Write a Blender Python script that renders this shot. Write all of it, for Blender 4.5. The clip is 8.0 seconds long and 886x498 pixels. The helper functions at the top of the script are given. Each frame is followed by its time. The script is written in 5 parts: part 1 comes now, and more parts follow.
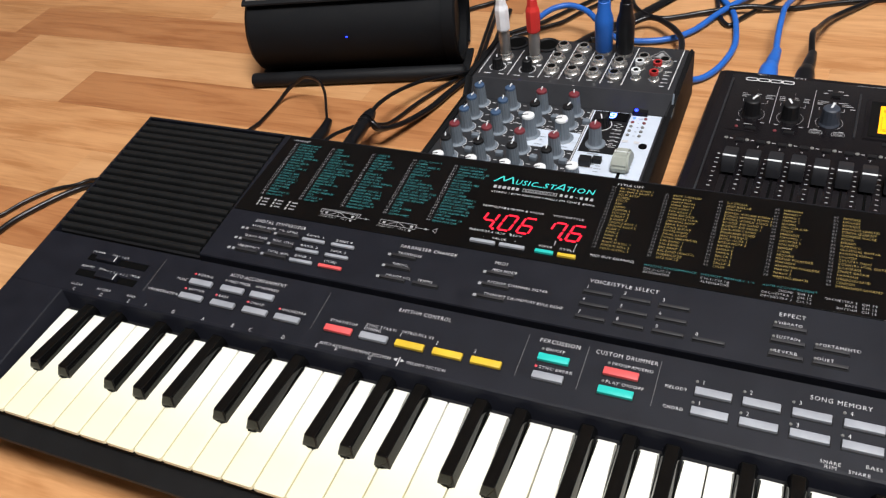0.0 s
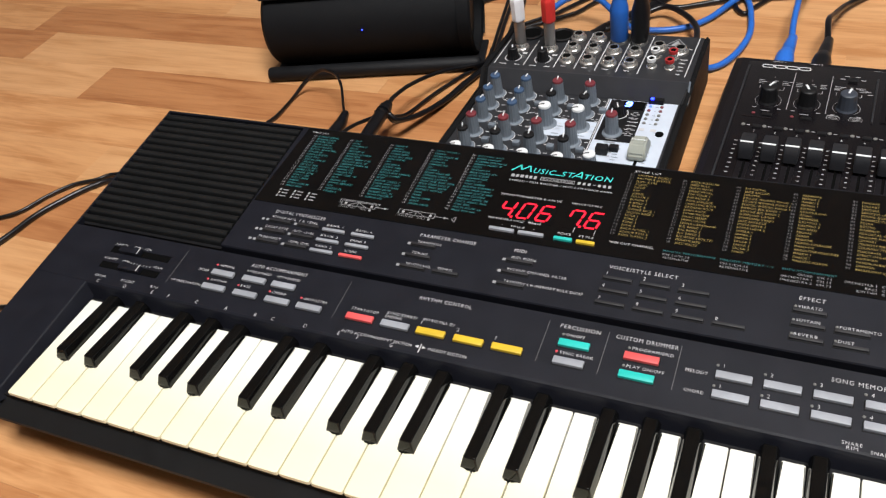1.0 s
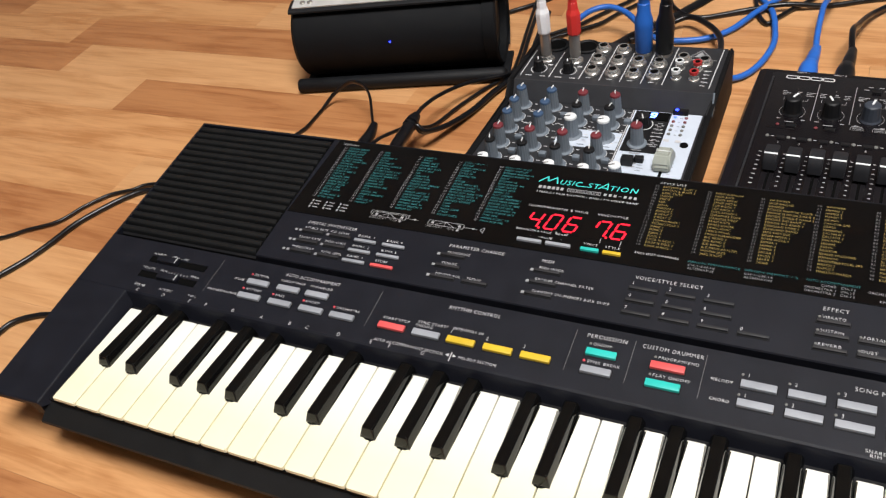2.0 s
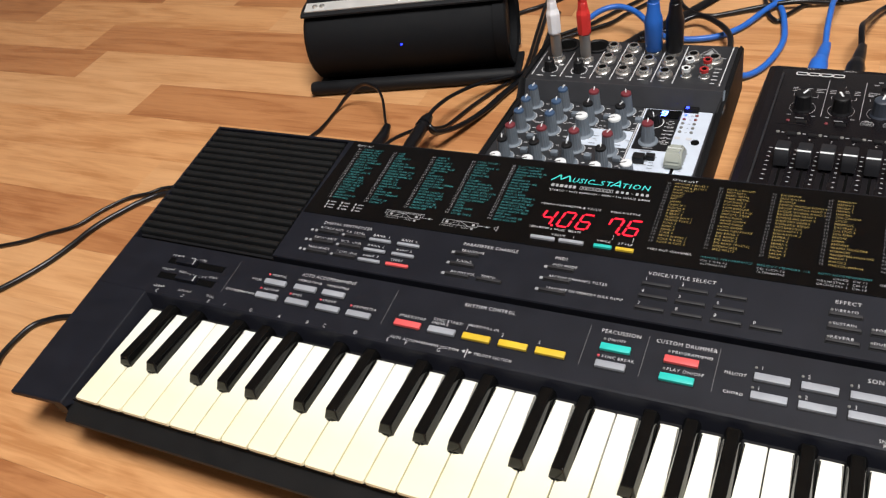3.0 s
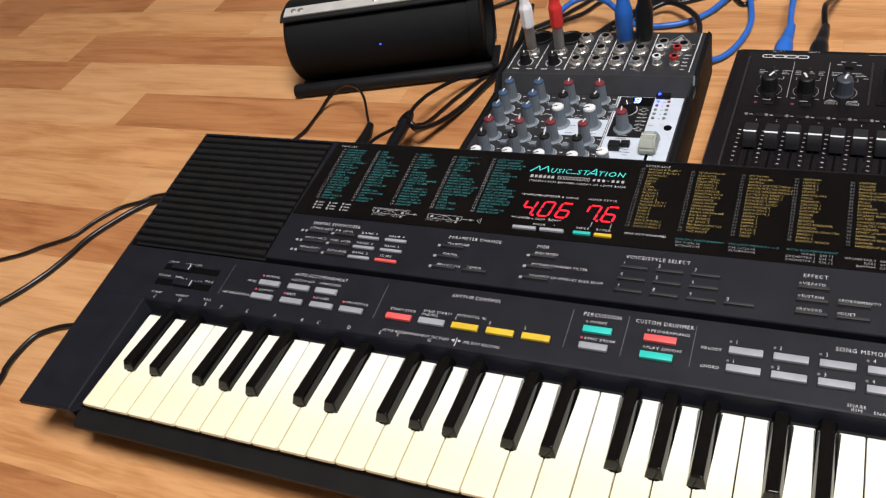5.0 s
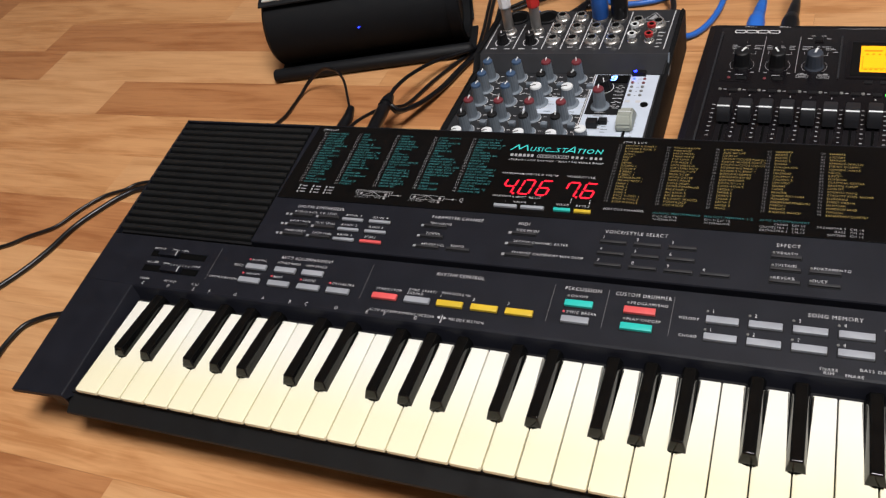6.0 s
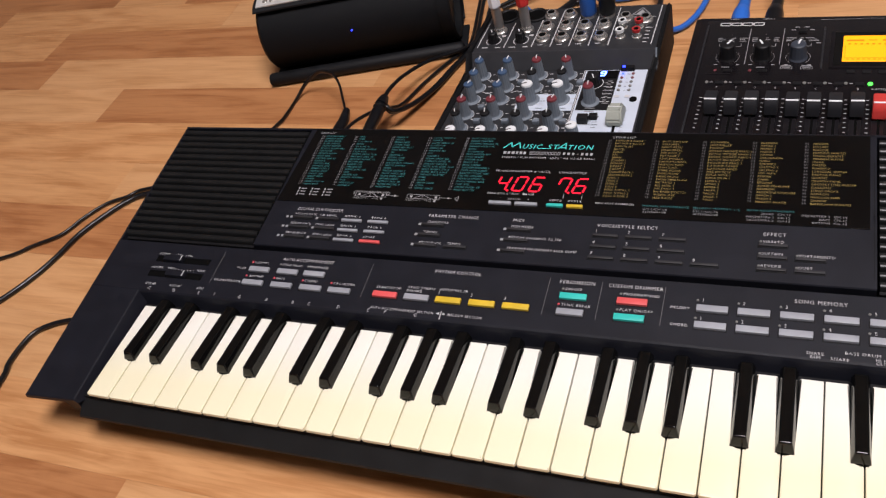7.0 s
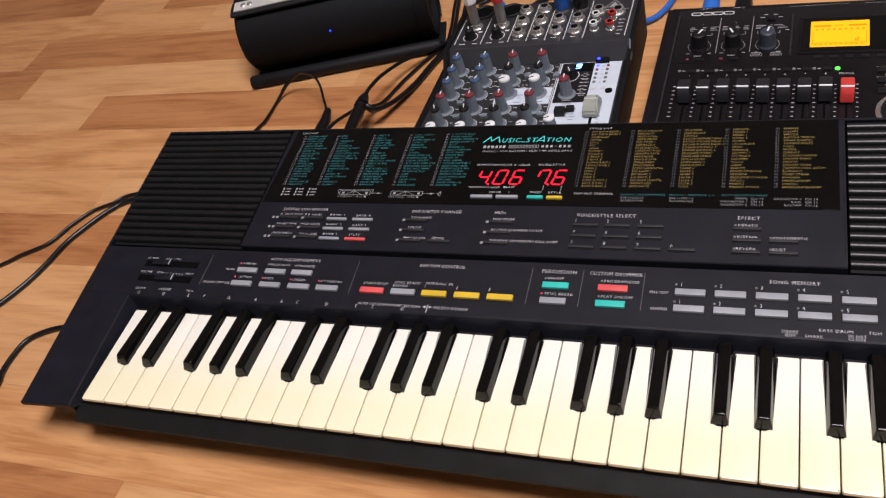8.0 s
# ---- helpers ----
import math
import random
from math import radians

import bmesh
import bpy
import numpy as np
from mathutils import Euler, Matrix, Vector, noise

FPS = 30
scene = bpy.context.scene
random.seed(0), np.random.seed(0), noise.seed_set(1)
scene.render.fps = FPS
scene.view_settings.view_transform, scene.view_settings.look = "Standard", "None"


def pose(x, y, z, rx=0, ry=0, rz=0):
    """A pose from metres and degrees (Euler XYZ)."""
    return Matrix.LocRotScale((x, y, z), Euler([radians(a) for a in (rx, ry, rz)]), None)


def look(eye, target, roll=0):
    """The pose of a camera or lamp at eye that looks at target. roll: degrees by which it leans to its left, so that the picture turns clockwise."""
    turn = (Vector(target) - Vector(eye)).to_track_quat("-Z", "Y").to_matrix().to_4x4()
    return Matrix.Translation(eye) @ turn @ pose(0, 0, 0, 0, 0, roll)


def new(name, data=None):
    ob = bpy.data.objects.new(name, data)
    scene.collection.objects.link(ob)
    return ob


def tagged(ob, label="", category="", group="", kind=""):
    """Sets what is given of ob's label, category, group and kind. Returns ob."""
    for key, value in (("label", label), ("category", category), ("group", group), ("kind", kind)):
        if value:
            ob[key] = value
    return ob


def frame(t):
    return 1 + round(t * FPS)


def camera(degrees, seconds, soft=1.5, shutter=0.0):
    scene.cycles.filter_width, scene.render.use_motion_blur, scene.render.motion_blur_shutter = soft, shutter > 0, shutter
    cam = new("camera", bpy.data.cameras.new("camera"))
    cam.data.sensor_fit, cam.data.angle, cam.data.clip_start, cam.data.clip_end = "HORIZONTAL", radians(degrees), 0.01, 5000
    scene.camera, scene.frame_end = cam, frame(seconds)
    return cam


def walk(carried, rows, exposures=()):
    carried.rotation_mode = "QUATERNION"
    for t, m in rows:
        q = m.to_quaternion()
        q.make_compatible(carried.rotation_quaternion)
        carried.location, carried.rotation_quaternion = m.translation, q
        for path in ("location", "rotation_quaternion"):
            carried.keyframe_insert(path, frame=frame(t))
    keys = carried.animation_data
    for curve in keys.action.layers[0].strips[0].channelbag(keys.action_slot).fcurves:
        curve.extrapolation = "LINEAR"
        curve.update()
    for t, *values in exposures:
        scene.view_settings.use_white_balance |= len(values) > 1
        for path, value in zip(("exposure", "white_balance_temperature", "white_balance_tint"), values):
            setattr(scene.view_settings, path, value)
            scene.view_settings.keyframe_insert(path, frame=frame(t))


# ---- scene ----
cam = camera(54.87, 8.0, soft=1.3)
PATH = [
    (0, (0.4353, -0.1730, 0.4231), (-0.2892, 1.1332, -0.9069), -10.28),
    (0.5, (0.4338, -0.1760, 0.4214), (-0.3004, 1.1238, -0.9095), -10.77),
    (1, (0.4333, -0.1808, 0.4230), (-0.3154, 1.1089, -0.9098), -11.56),
    (1.5, (0.4331, -0.1848, 0.4288), (-0.3392, 1.0940, -0.9009), -12.34),
    (2, (0.4330, -0.1886, 0.4365), (-0.3616, 1.0870, -0.8831), -12.76),
    (3.5, (0.4362, -0.1990, 0.4427), (-0.3862, 1.0699, -0.8664), -14.55),
    (4, (0.4402, -0.2012, 0.4500), (-0.3803, 1.0664, -0.8615), -15.27),
    (4.5, (0.4435, -0.2039, 0.4544), (-0.3698, 1.0628, -0.8624), -15.90),
    (6, (0.4499, -0.2158, 0.4629), (-0.3046, 1.0285, -0.9091), -17.15),
    (6.5, (0.4536, -0.2199, 0.4712), (-0.3023, 1.0177, -0.9061), -18.04),
    (7, (0.4578, -0.2230, 0.4760), (-0.2960, 1.0095, -0.9070), -18.98),
    (7.5, (0.4607, -0.2277, 0.4791), (-0.2780, 1.0058, -0.9111), -19.60),
    (8, (0.4640, -0.2309, 0.4840), (-0.2598, 1.0025, -0.9142), -20.29),
]
walk(cam, [(t, look(eye, target, roll)) for t, eye, target, roll in PATH],
     [(0, -0.02, 6300, 10), (2, -0.04, 6480, 10), (4.5, -0.07, 6450, 11), (6, -0.34, 6430, 11.5), (6.6, -0.38, 6480, 19), (8, -0.40, 6480, 19)])

# ---- light ----
world = bpy.data.worlds.new("room_air")
world.use_nodes = True
world.node_tree.nodes["Background"].inputs["Color"].default_value = (0.9, 0.95, 1.0, 1)
world.node_tree.nodes["Background"].inputs["Strength"].default_value = 0.05
scene.world = world


def area_lamp(name, eye, target, size, watts, colour):
    data = bpy.data.lights.new(name, "AREA")
    data.shape, data.size, data.energy, data.color = "DISK", size, watts, colour
    ob = new(name, data)
    ob.matrix_world = look(eye, target)
    return ob


LAMP = (0.82, -0.20, 2.30)
area_lamp("ceiling_lamp_light", LAMP, (LAMP[0], LAMP[1], 0), 1.0, 85, (1.0, 0.982, 0.965))


# ---- materials ----
def material(name, colour, rough=0.5, metal=0.0, vary=0.12, scale=60.0, bump=0.0, bump_scale=900.0, emit=0.0, spec=0.5, coat=0.0):
    m = bpy.data.materials.new(name)
    m.use_nodes = True
    nt = m.node_tree
    b = nt.nodes["Principled BSDF"]
    b.inputs["Roughness"].default_value = rough
    b.inputs["Metallic"].default_value = metal
    b.inputs["Specular IOR Level"].default_value = spec
    b.inputs["Coat Weight"].default_value = coat
    b.inputs["Coat Roughness"].default_value = 0.08
    co = nt.nodes.new("ShaderNodeTexCoord")
    n1 = nt.nodes.new("ShaderNodeTexNoise")
    n1.inputs["Scale"].default_value, n1.inputs["Detail"].default_value = scale, 6
    nt.links.new(co.outputs["Object"], n1.inputs["Vector"])
    ramp = nt.nodes.new("ShaderNodeValToRGB")
    ramp.color_ramp.elements[0].position, ramp.color_ramp.elements[1].position = 0.3, 0.7
    ramp.color_ramp.elements[0].color = (*[c * (1 - vary) for c in colour], 1)
    ramp.color_ramp.elements[1].color = (*[min(1, c * (1 + vary)) for c in colour], 1)
    nt.links.new(n1.outputs["Fac"], ramp.inputs["Fac"])
    nt.links.new(ramp.outputs["Color"], b.inputs["Base Color"])
    mr = nt.nodes.new("ShaderNodeMapRange")
    mr.inputs["To Min"].default_value, mr.inputs["To Max"].default_value = max(0.02, rough * 0.85), min(1, rough * 1.18)
    nt.links.new(n1.outputs["Fac"], mr.inputs["Value"])
    nt.links.new(mr.outputs["Result"], b.inputs["Roughness"])
    if bump:
        n2 = nt.nodes.new("ShaderNodeTexNoise")
        n2.inputs["Scale"].default_value, n2.inputs["Detail"].default_value = bump_scale, 3
        nt.links.new(co.outputs["Object"], n2.inputs["Vector"])
        bp = nt.nodes.new("ShaderNodeBump")
        bp.inputs["Strength"].default_value, bp.inputs["Distance"].default_value = bump, 0.0004
        nt.links.new(n2.outputs["Fac"], bp.inputs["Height"])
        nt.links.new(bp.outputs["Normal"], b.inputs["Normal"])
    if emit:
        b.inputs["Emission Color"].default_value = (*colour, 1)
        b.inputs["Emission Strength"].default_value = emit
    return m


def wood(name, light, dark):
    """Laminate strip: long grain along x, cathedral figure, fine pores; each strip differs by its random number."""
    m = bpy.data.materials.new(name)
    m.use_nodes = True
    nt = m.node_tree
    N, L = nt.nodes.new, nt.links.new
    b = nt.nodes["Principled BSDF"]
    co, info = N("ShaderNodeTexCoord"), N("ShaderNodeObjectInfo")
    shift = N("ShaderNodeVectorMath")
    shift.operation = "MULTIPLY_ADD"
    comb = N("ShaderNodeCombineXYZ")
    for k in ("X", "Y", "Z"):
        L(info.outputs["Random"], comb.inputs[k])
    L(comb.outputs["Vector"], shift.inputs[0])
    shift.inputs[1].default_value = (37, 53, 71)
    L(co.outputs["Object"], shift.inputs[2])

    def grain(sx, sy, detail, distort):
        mp = N("ShaderNodeMapping")
        mp.inputs["Scale"].default_value = (sx, sy, 1)
        n = N("ShaderNodeTexNoise")
        n.inputs["Scale"].default_value, n.inputs["Detail"].default_value, n.inputs["Distortion"].default_value = 1, detail, distort
        L(shift.outputs["Vector"], mp.inputs["Vector"])
        L(mp.outputs["Vector"], n.inputs["Vector"])
        return n.outputs["Fac"]

    broad, fine, pores = grain(4.5, 24, 6, 2.2), grain(16, 230, 8, 0.9), grain(60, 1500, 2, 0.0)
    ramp = N("ShaderNodeValToRGB")
    e = ramp.color_ramp.elements
    e[0].position, e[1].position = 0.35, 0.64
    e[0].color, e[1].color = (*dark, 1), (*light, 1)
    mid = ramp.color_ramp.elements.new(0.5)
    mid.color = (*[(a * 0.62 + c * 0.38) for a, c in zip(light, dark)], 1)
    add = N("ShaderNodeMath")
    add.operation = "MULTIPLY_ADD"
    add.inputs[1].default_value = 0.55
    L(fine, add.inputs[0])
    sub = N("ShaderNodeMath")
    sub.operation = "MULTIPLY_ADD"
    sub.inputs[1].default_value = 0.78
    sub.inputs[2].default_value = -0.165
    L(broad, sub.inputs[0])
    L(sub.outputs[0], add.inputs[2])
    L(add.outputs[0], ramp.inputs["Fac"])
    hsv = N("ShaderNodeHueSaturation")
    mr = N("ShaderNodeMapRange")
    mr.inputs["To Min"].default_value, mr.inputs["To Max"].default_value = 0.965, 1.035
    L(info.outputs["Random"], mr.inputs["Value"])
    L(mr.outputs["Result"], hsv.inputs["Value"])
    L(ramp.outputs["Color"], hsv.inputs["Color"])
    L(hsv.outputs["Color"], b.inputs["Base Color"])
    rr = N("ShaderNodeMapRange")
    rr.inputs["To Min"].default_value, rr.inputs["To Max"].default_value = 0.30, 0.44
    L(fine, rr.inputs["Value"])
    L(rr.outputs["Result"], b.inputs["Roughness"])
    bp = N("ShaderNodeBump")
    bp.inputs["Strength"].default_value, bp.inputs["Distance"].default_value = 0.10, 0.0003
    L(pores, bp.inputs["Height"])
    L(bp.outputs["Normal"], b.inputs["Normal"])
    return m


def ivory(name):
    """Cream key plastic, with the brighter light towards the back painted into its colour."""
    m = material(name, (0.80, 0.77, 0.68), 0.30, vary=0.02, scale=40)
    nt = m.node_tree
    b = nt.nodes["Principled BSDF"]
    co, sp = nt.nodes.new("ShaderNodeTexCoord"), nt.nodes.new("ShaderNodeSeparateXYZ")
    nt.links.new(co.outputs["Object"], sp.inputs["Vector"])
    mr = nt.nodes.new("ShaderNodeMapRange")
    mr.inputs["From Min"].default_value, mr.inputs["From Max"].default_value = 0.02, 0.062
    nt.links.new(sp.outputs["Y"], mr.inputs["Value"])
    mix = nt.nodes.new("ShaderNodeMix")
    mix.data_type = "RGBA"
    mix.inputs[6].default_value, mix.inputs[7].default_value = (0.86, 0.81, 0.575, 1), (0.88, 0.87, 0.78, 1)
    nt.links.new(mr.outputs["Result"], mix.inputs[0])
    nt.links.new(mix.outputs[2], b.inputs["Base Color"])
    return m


CASE = material("dark_grey_case_plastic", (0.0080, 0.0087, 0.0134), 0.46, vary=0.15, bump=0.25, bump_scale=2500, spec=0.29)
CASE_DEEP = material("black_recess_plastic", (0.006, 0.006, 0.007), 0.6, spec=0.22)
GRILLE = material("black_grille_plastic", (0.0095, 0.0098, 0.0102), 0.36, bump=0.1, spec=0.42)
SMOKED = material("smoked_glossy_panel", (0.0036, 0.0036, 0.0038), 0.08, vary=0.3, scale=12, spec=0.4)
IVORY = ivory("cream_key_plastic_lit_back")
EBONY = material("glossy_black_key_plastic", (0.0042, 0.0041, 0.0040), 0.09, vary=0.2, spec=0.42)
GREY_BTN = material("light_grey_button_plastic", (0.30, 0.315, 0.345), 0.42)
RED_BTN = material("coral_red_button_plastic", (0.72, 0.10, 0.10), 0.42)
TEAL_BTN = material("teal_button_plastic", (0.02, 0.48, 0.42), 0.42)
YEL_BTN = material("yellow_button_plastic", (0.66, 0.45, 0.03), 0.42)
DARK_BTN = material("charcoal_rubber_button", (0.016, 0.016, 0.018), 0.55)
PRINT = material("white_print", (0.56, 0.56, 0.57), 0.6, vary=0.05)
PRINT_DIM = material("grey_print", (0.30, 0.30, 0.31), 0.6, vary=0.05)
PRINT_FAINT = material("faint_grey_print", (0.13, 0.13, 0.135), 0.6, vary=0.05)
PRINT_TEAL = material("teal_print", (0.021, 0.150, 0.158), 0.6, vary=0.05)
LOGO_TEAL = material("bright_teal_print", (0.04, 0.55, 0.52), 0.6, vary=0.05)
PRINT_GOLD = material("gold_print", (0.33, 0.245, 0.075), 0.6, vary=0.05)
LED_RED = material("lit_red_segment", (1.0, 0.012, 0.035), 0.4, emit=1.15, vary=0)
LED_SMALL_RED = material("small_red_lamp", (0.60, 0.05, 0.07), 0.35, emit=0.12, vary=0)
LED_BLUE = material("lit_blue_lamp", (0.010, 0.020, 1.0), 0.3, emit=18.0, vary=0)
LED_BLUE_CORE = material("lit_blue_digit", (0.10, 0.20, 1.0), 0.3, emit=11.0, vary=0)
LED_GREEN = material("lit_green_lamp", (0.06, 0.9, 0.08), 0.3, emit=2.2, vary=0)
LED_OFF = material("unlit_lamp", (0.16, 0.16, 0.15), 0.4)
LCD = material("lit_amber_lcd", (1.0, 0.42, 0.004), 0.4, emit=0.70, vary=0.03)
LCD_INK = material("lcd_ink", (0.60, 0.24, 0.0), 0.5, emit=0.45, vary=0)
MIX_BODY = material("black_mixer_housing", (0.0065, 0.0065, 0.0072), 0.60, bump=0.25, bump_scale=1800, spec=0.15)
MIX_PANEL = material("anthracite_mixer_panel", (0.022, 0.023, 0.026), 0.40, bump=0.1)
MIX_STEP = material("grey_mixer_step", (0.032, 0.033, 0.037), 0.34)
KNOB_GREY = material("grey_knob_plastic", (0.155, 0.183, 0.215), 0.5)
KNOB_BLUE = material("blue_cap_plastic", (0.045, 0.085, 0.16), 0.45)
KNOB_RED = material("dark_red_cap_plastic", (0.165, 0.028, 0.036), 0.45)
PHONO_RED = material("bright_red_socket_plastic", (0.42, 0.03, 0.03), 0.35)
KNOB_BLACK = material("black_knob_plastic", (0.007, 0.007, 0.008), 0.5, spec=0.3)
KNOB_WHITE = material("white_cap_plastic", (0.72, 0.74, 0.75), 0.4)
WHITE_PANEL = material("white_panel_paint", (0.56, 0.62, 0.71), 0.45, vary=0.05)
CHROME = material("nickel_metal", (0.86, 0.85, 0.81), 0.25, metal=0.88)
STEEL = material("steel_sleeve_metal", (0.50, 0.48, 0.46), 0.30, metal=0.85)
ALU = material("brushed_aluminium", (0.66, 0.66, 0.64), 0.42, metal=0.35, vary=0.08)
HOLE = material("jack_hole", (0.002, 0.002, 0.002), 0.8, spec=0.08)
FADER_CAP = material("pale_grey_fader_plastic", (0.30, 0.32, 0.28), 0.4)
REC_BODY = material("black_recorder_housing", (0.0062, 0.0052, 0.0066), 0.36, bump=0.2, bump_scale=2200, spec=0.35)
REC_PANEL = material("glossy_black_recorder_panel", (0.0068, 0.0058, 0.0070), 0.24, spec=0.42)
REC_KNOB = material("slate_knob_plastic", (0.036, 0.044, 0.060), 0.50)
REC_CAP = material("charcoal_fader_plastic", (0.0165, 0.0170, 0.0200), 0.55, spec=0.30)
FADER_RED = material("red_fader_plastic", (0.58, 0.050, 0.042), 0.60, spec=0.2)
TUBE = material("black_speaker_cloth", (0.0030, 0.0035, 0.0046), 0.70, vary=0.2, bump=0.5, bump_scale=2600, spec=0.2)
LEATHER = material("black_leather", (0.0042, 0.0047, 0.0060), 0.60, vary=0.25, bump=0.5, bump_scale=700, spec=0.28)
RUBBER = material("black_cable_rubber", (0.0045, 0.0048, 0.0062), 0.30, spec=0.45)
BLUE_PVC = material("blue_cable_rubber", (0.02, 0.13, 0.52), 0.40)
WHITE_PVC = material("white_plug_plastic", (0.86, 0.87, 0.90), 0.38)
RED_PVC = material("red_plug_plastic", (0.66, 0.035, 0.03), 0.38)
WALL = material("off_white_wall_paint", (0.335, 0.365, 0.395), 0.8, scale=4, bump=0.2, bump_scale=120)
CEIL = material("white_ceiling_paint", (0.47, 0.50, 0.52), 0.85, scale=4, bump=0.2, bump_scale=120)
LAMP_GLASS = material("lit_lamp_diffuser", (1.0, 0.94, 0.84), 0.5, emit=3.0, vary=0)
WOODS = [wood("honey_laminate", (0.635, 0.328, 0.140), (0.455, 0.203, 0.074)),
         wood("pale_laminate", (0.655, 0.355, 0.162), (0.515, 0.253, 0.101)),
         wood("brown_laminate", (0.485, 0.217, 0.085), (0.336, 0.130, 0.046))]


# ---- mesh helpers ----
def finish(name, bm, mat, smooth=False):
    me = bpy.data.meshes.new(name)
    bmesh.ops.recalc_face_normals(bm, faces=bm.faces)
    bm.to_mesh(me)
    bm.free()
    me.materials.append(mat)
    if smooth:
        for p in me.polygons:
            p.use_smooth = True
        me.set_sharp_from_angle(angle=radians(40))
    return me


def part(name, bm, mat, parent, label="", smooth=False, at=(0, 0, 0)):
    ob = new(name, finish(name, bm, mat, smooth))
    ob.parent, ob.location = parent, at
    return tagged(ob, label)


def again(ob, at, mat=None, label=""):
    c = new(ob.name.split(".")[0], ob.data if mat is None else ob.data.copy())
    if mat is not None:
        c.data.materials[0] = mat
    c.parent, c.location = ob.parent, at
    return tagged(c, label)


def thing(name, m, label, category, group=""):
    ob = new(name)
    ob.empty_display_size = 0.02
    ob.matrix_world = m
    return tagged(ob, label, category, group)


def box(bm, x0, x1, y0, y1, z0, z1, bevel=0.0, seg=2):
    t = bmesh.ops.create_cube(bm, size=1)
    vs = t["verts"]
    for v in vs:
        v.co = Vector((x0 + (v.co.x + .5) * (x1 - x0), y0 + (v.co.y + .5) * (y1 - y0), z0 + (v.co.z + .5) * (z1 - z0)))
    if bevel:
        es = list({e for v in vs for e in v.link_edges})
        bmesh.ops.bevel(bm, geom=es, offset=bevel, segments=seg, affect="EDGES", profile=0.6)
    return bm


def boxed(*a, **k):
    return box(bmesh.new(), *a, **k)


def lathe(bm, profile, at=(0, 0, 0), seg=20, flutes=0, depth=0.0):
    """Turns (radius, height) pairs round the z axis; flutes cut ribs into the sides."""
    rings = []
    for r, z in profile:
        ring = []
        for i in range(seg):
            a = 2 * math.pi * i / seg
            rr = r * (1 - depth * (i % 2)) if flutes else r
            ring.append(bm.verts.new((at[0] + rr * math.cos(a), at[1] + rr * math.sin(a), at[2] + z)))
        rings.append(ring)
    for a, b in zip(rings, rings[1:]):
        for i in range(seg):
            bm.faces.new((a[i], a[(i + 1) % seg], b[(i + 1) % seg], b[i]))
    bm.faces.new(rings[0][::-1])
    bm.faces.new(rings[-1])
    return bm


def turned(profile, at=(0, 0, 0), seg=20, flutes=0, depth=0.0):
    return lathe(bmesh.new(), profile, at, seg, flutes, depth)


def ring(bm, r0, r1, at, z, a0=0, a1=360, seg=24):
    n = max(3, int(seg * (a1 - a0) / 360))
    va, vb = [], []
    for i in range(n + 1):
        a = radians(a0 + (a1 - a0) * i / n)
        va.append(bm.verts.new((at[0] + r0 * math.cos(a), at[1] + r0 * math.sin(a), z)))
        vb.append(bm.verts.new((at[0] + r1 * math.cos(a), at[1] + r1 * math.sin(a), z)))
    for i in range(n):
        bm.faces.new((va[i], va[i + 1], vb[i + 1], vb[i]))
    return bm


def prism(bm, profile, x0, x1, inset0=0.0):
    """A (y, z) outline drawn out along x."""
    a = [bm.verts.new((x0, y, z)) for y, z in profile]
    b = [bm.verts.new((x1, y, z)) for y, z in profile]
    n = len(profile)
    for i in range(n):
        bm.faces.new((a[i], a[(i + 1) % n], b[(i + 1) % n], b[i]))
    bm.faces.new(a[::-1])
    bm.faces.new(b)
    return bm


def plate(bm, outline, z0, z1, bevel=0.0):
    """A flat (x, y) outline drawn out from z0 up to z1, its upper rim rounded."""
    lo = [bm.verts.new((x, y, z0)) for x, y in outline]
    hi = [bm.verts.new((x, y, z1)) for x, y in outline]
    n = len(outline)
    for i in range(n):
        bm.faces.new((lo[i], lo[(i + 1) % n], hi[(i + 1) % n], hi[i]))
    bm.faces.new(lo[::-1])
    top = bm.faces.new(hi)
    if bevel:
        es = list(top.edges) + [e for v in hi for e in v.link_edges if e.other_vert(v) not in hi]
        bmesh.ops.bevel(bm, geom=list(set(es)), offset=bevel, segments=2, affect="EDGES", profile=0.6)
    return bm


def spline(points, n=8):
    p = [Vector(q) for q in points]
    p = [p[0] * 2 - p[1]] + p + [p[-1] * 2 - p[-2]]
    out = []
    for i in range(1, len(p) - 2):
        for k in range(n):
            t = k / n
            a, b, c, d = p[i - 1], p[i], p[i + 1], p[i + 2]
            out.append(0.5 * (2 * b + (c - a) * t + (2 * a - 5 * b + 4 * c - d) * t * t + (3 * b - a - 3 * c + d) * t ** 3))
    out.append(p[-2])
    return out


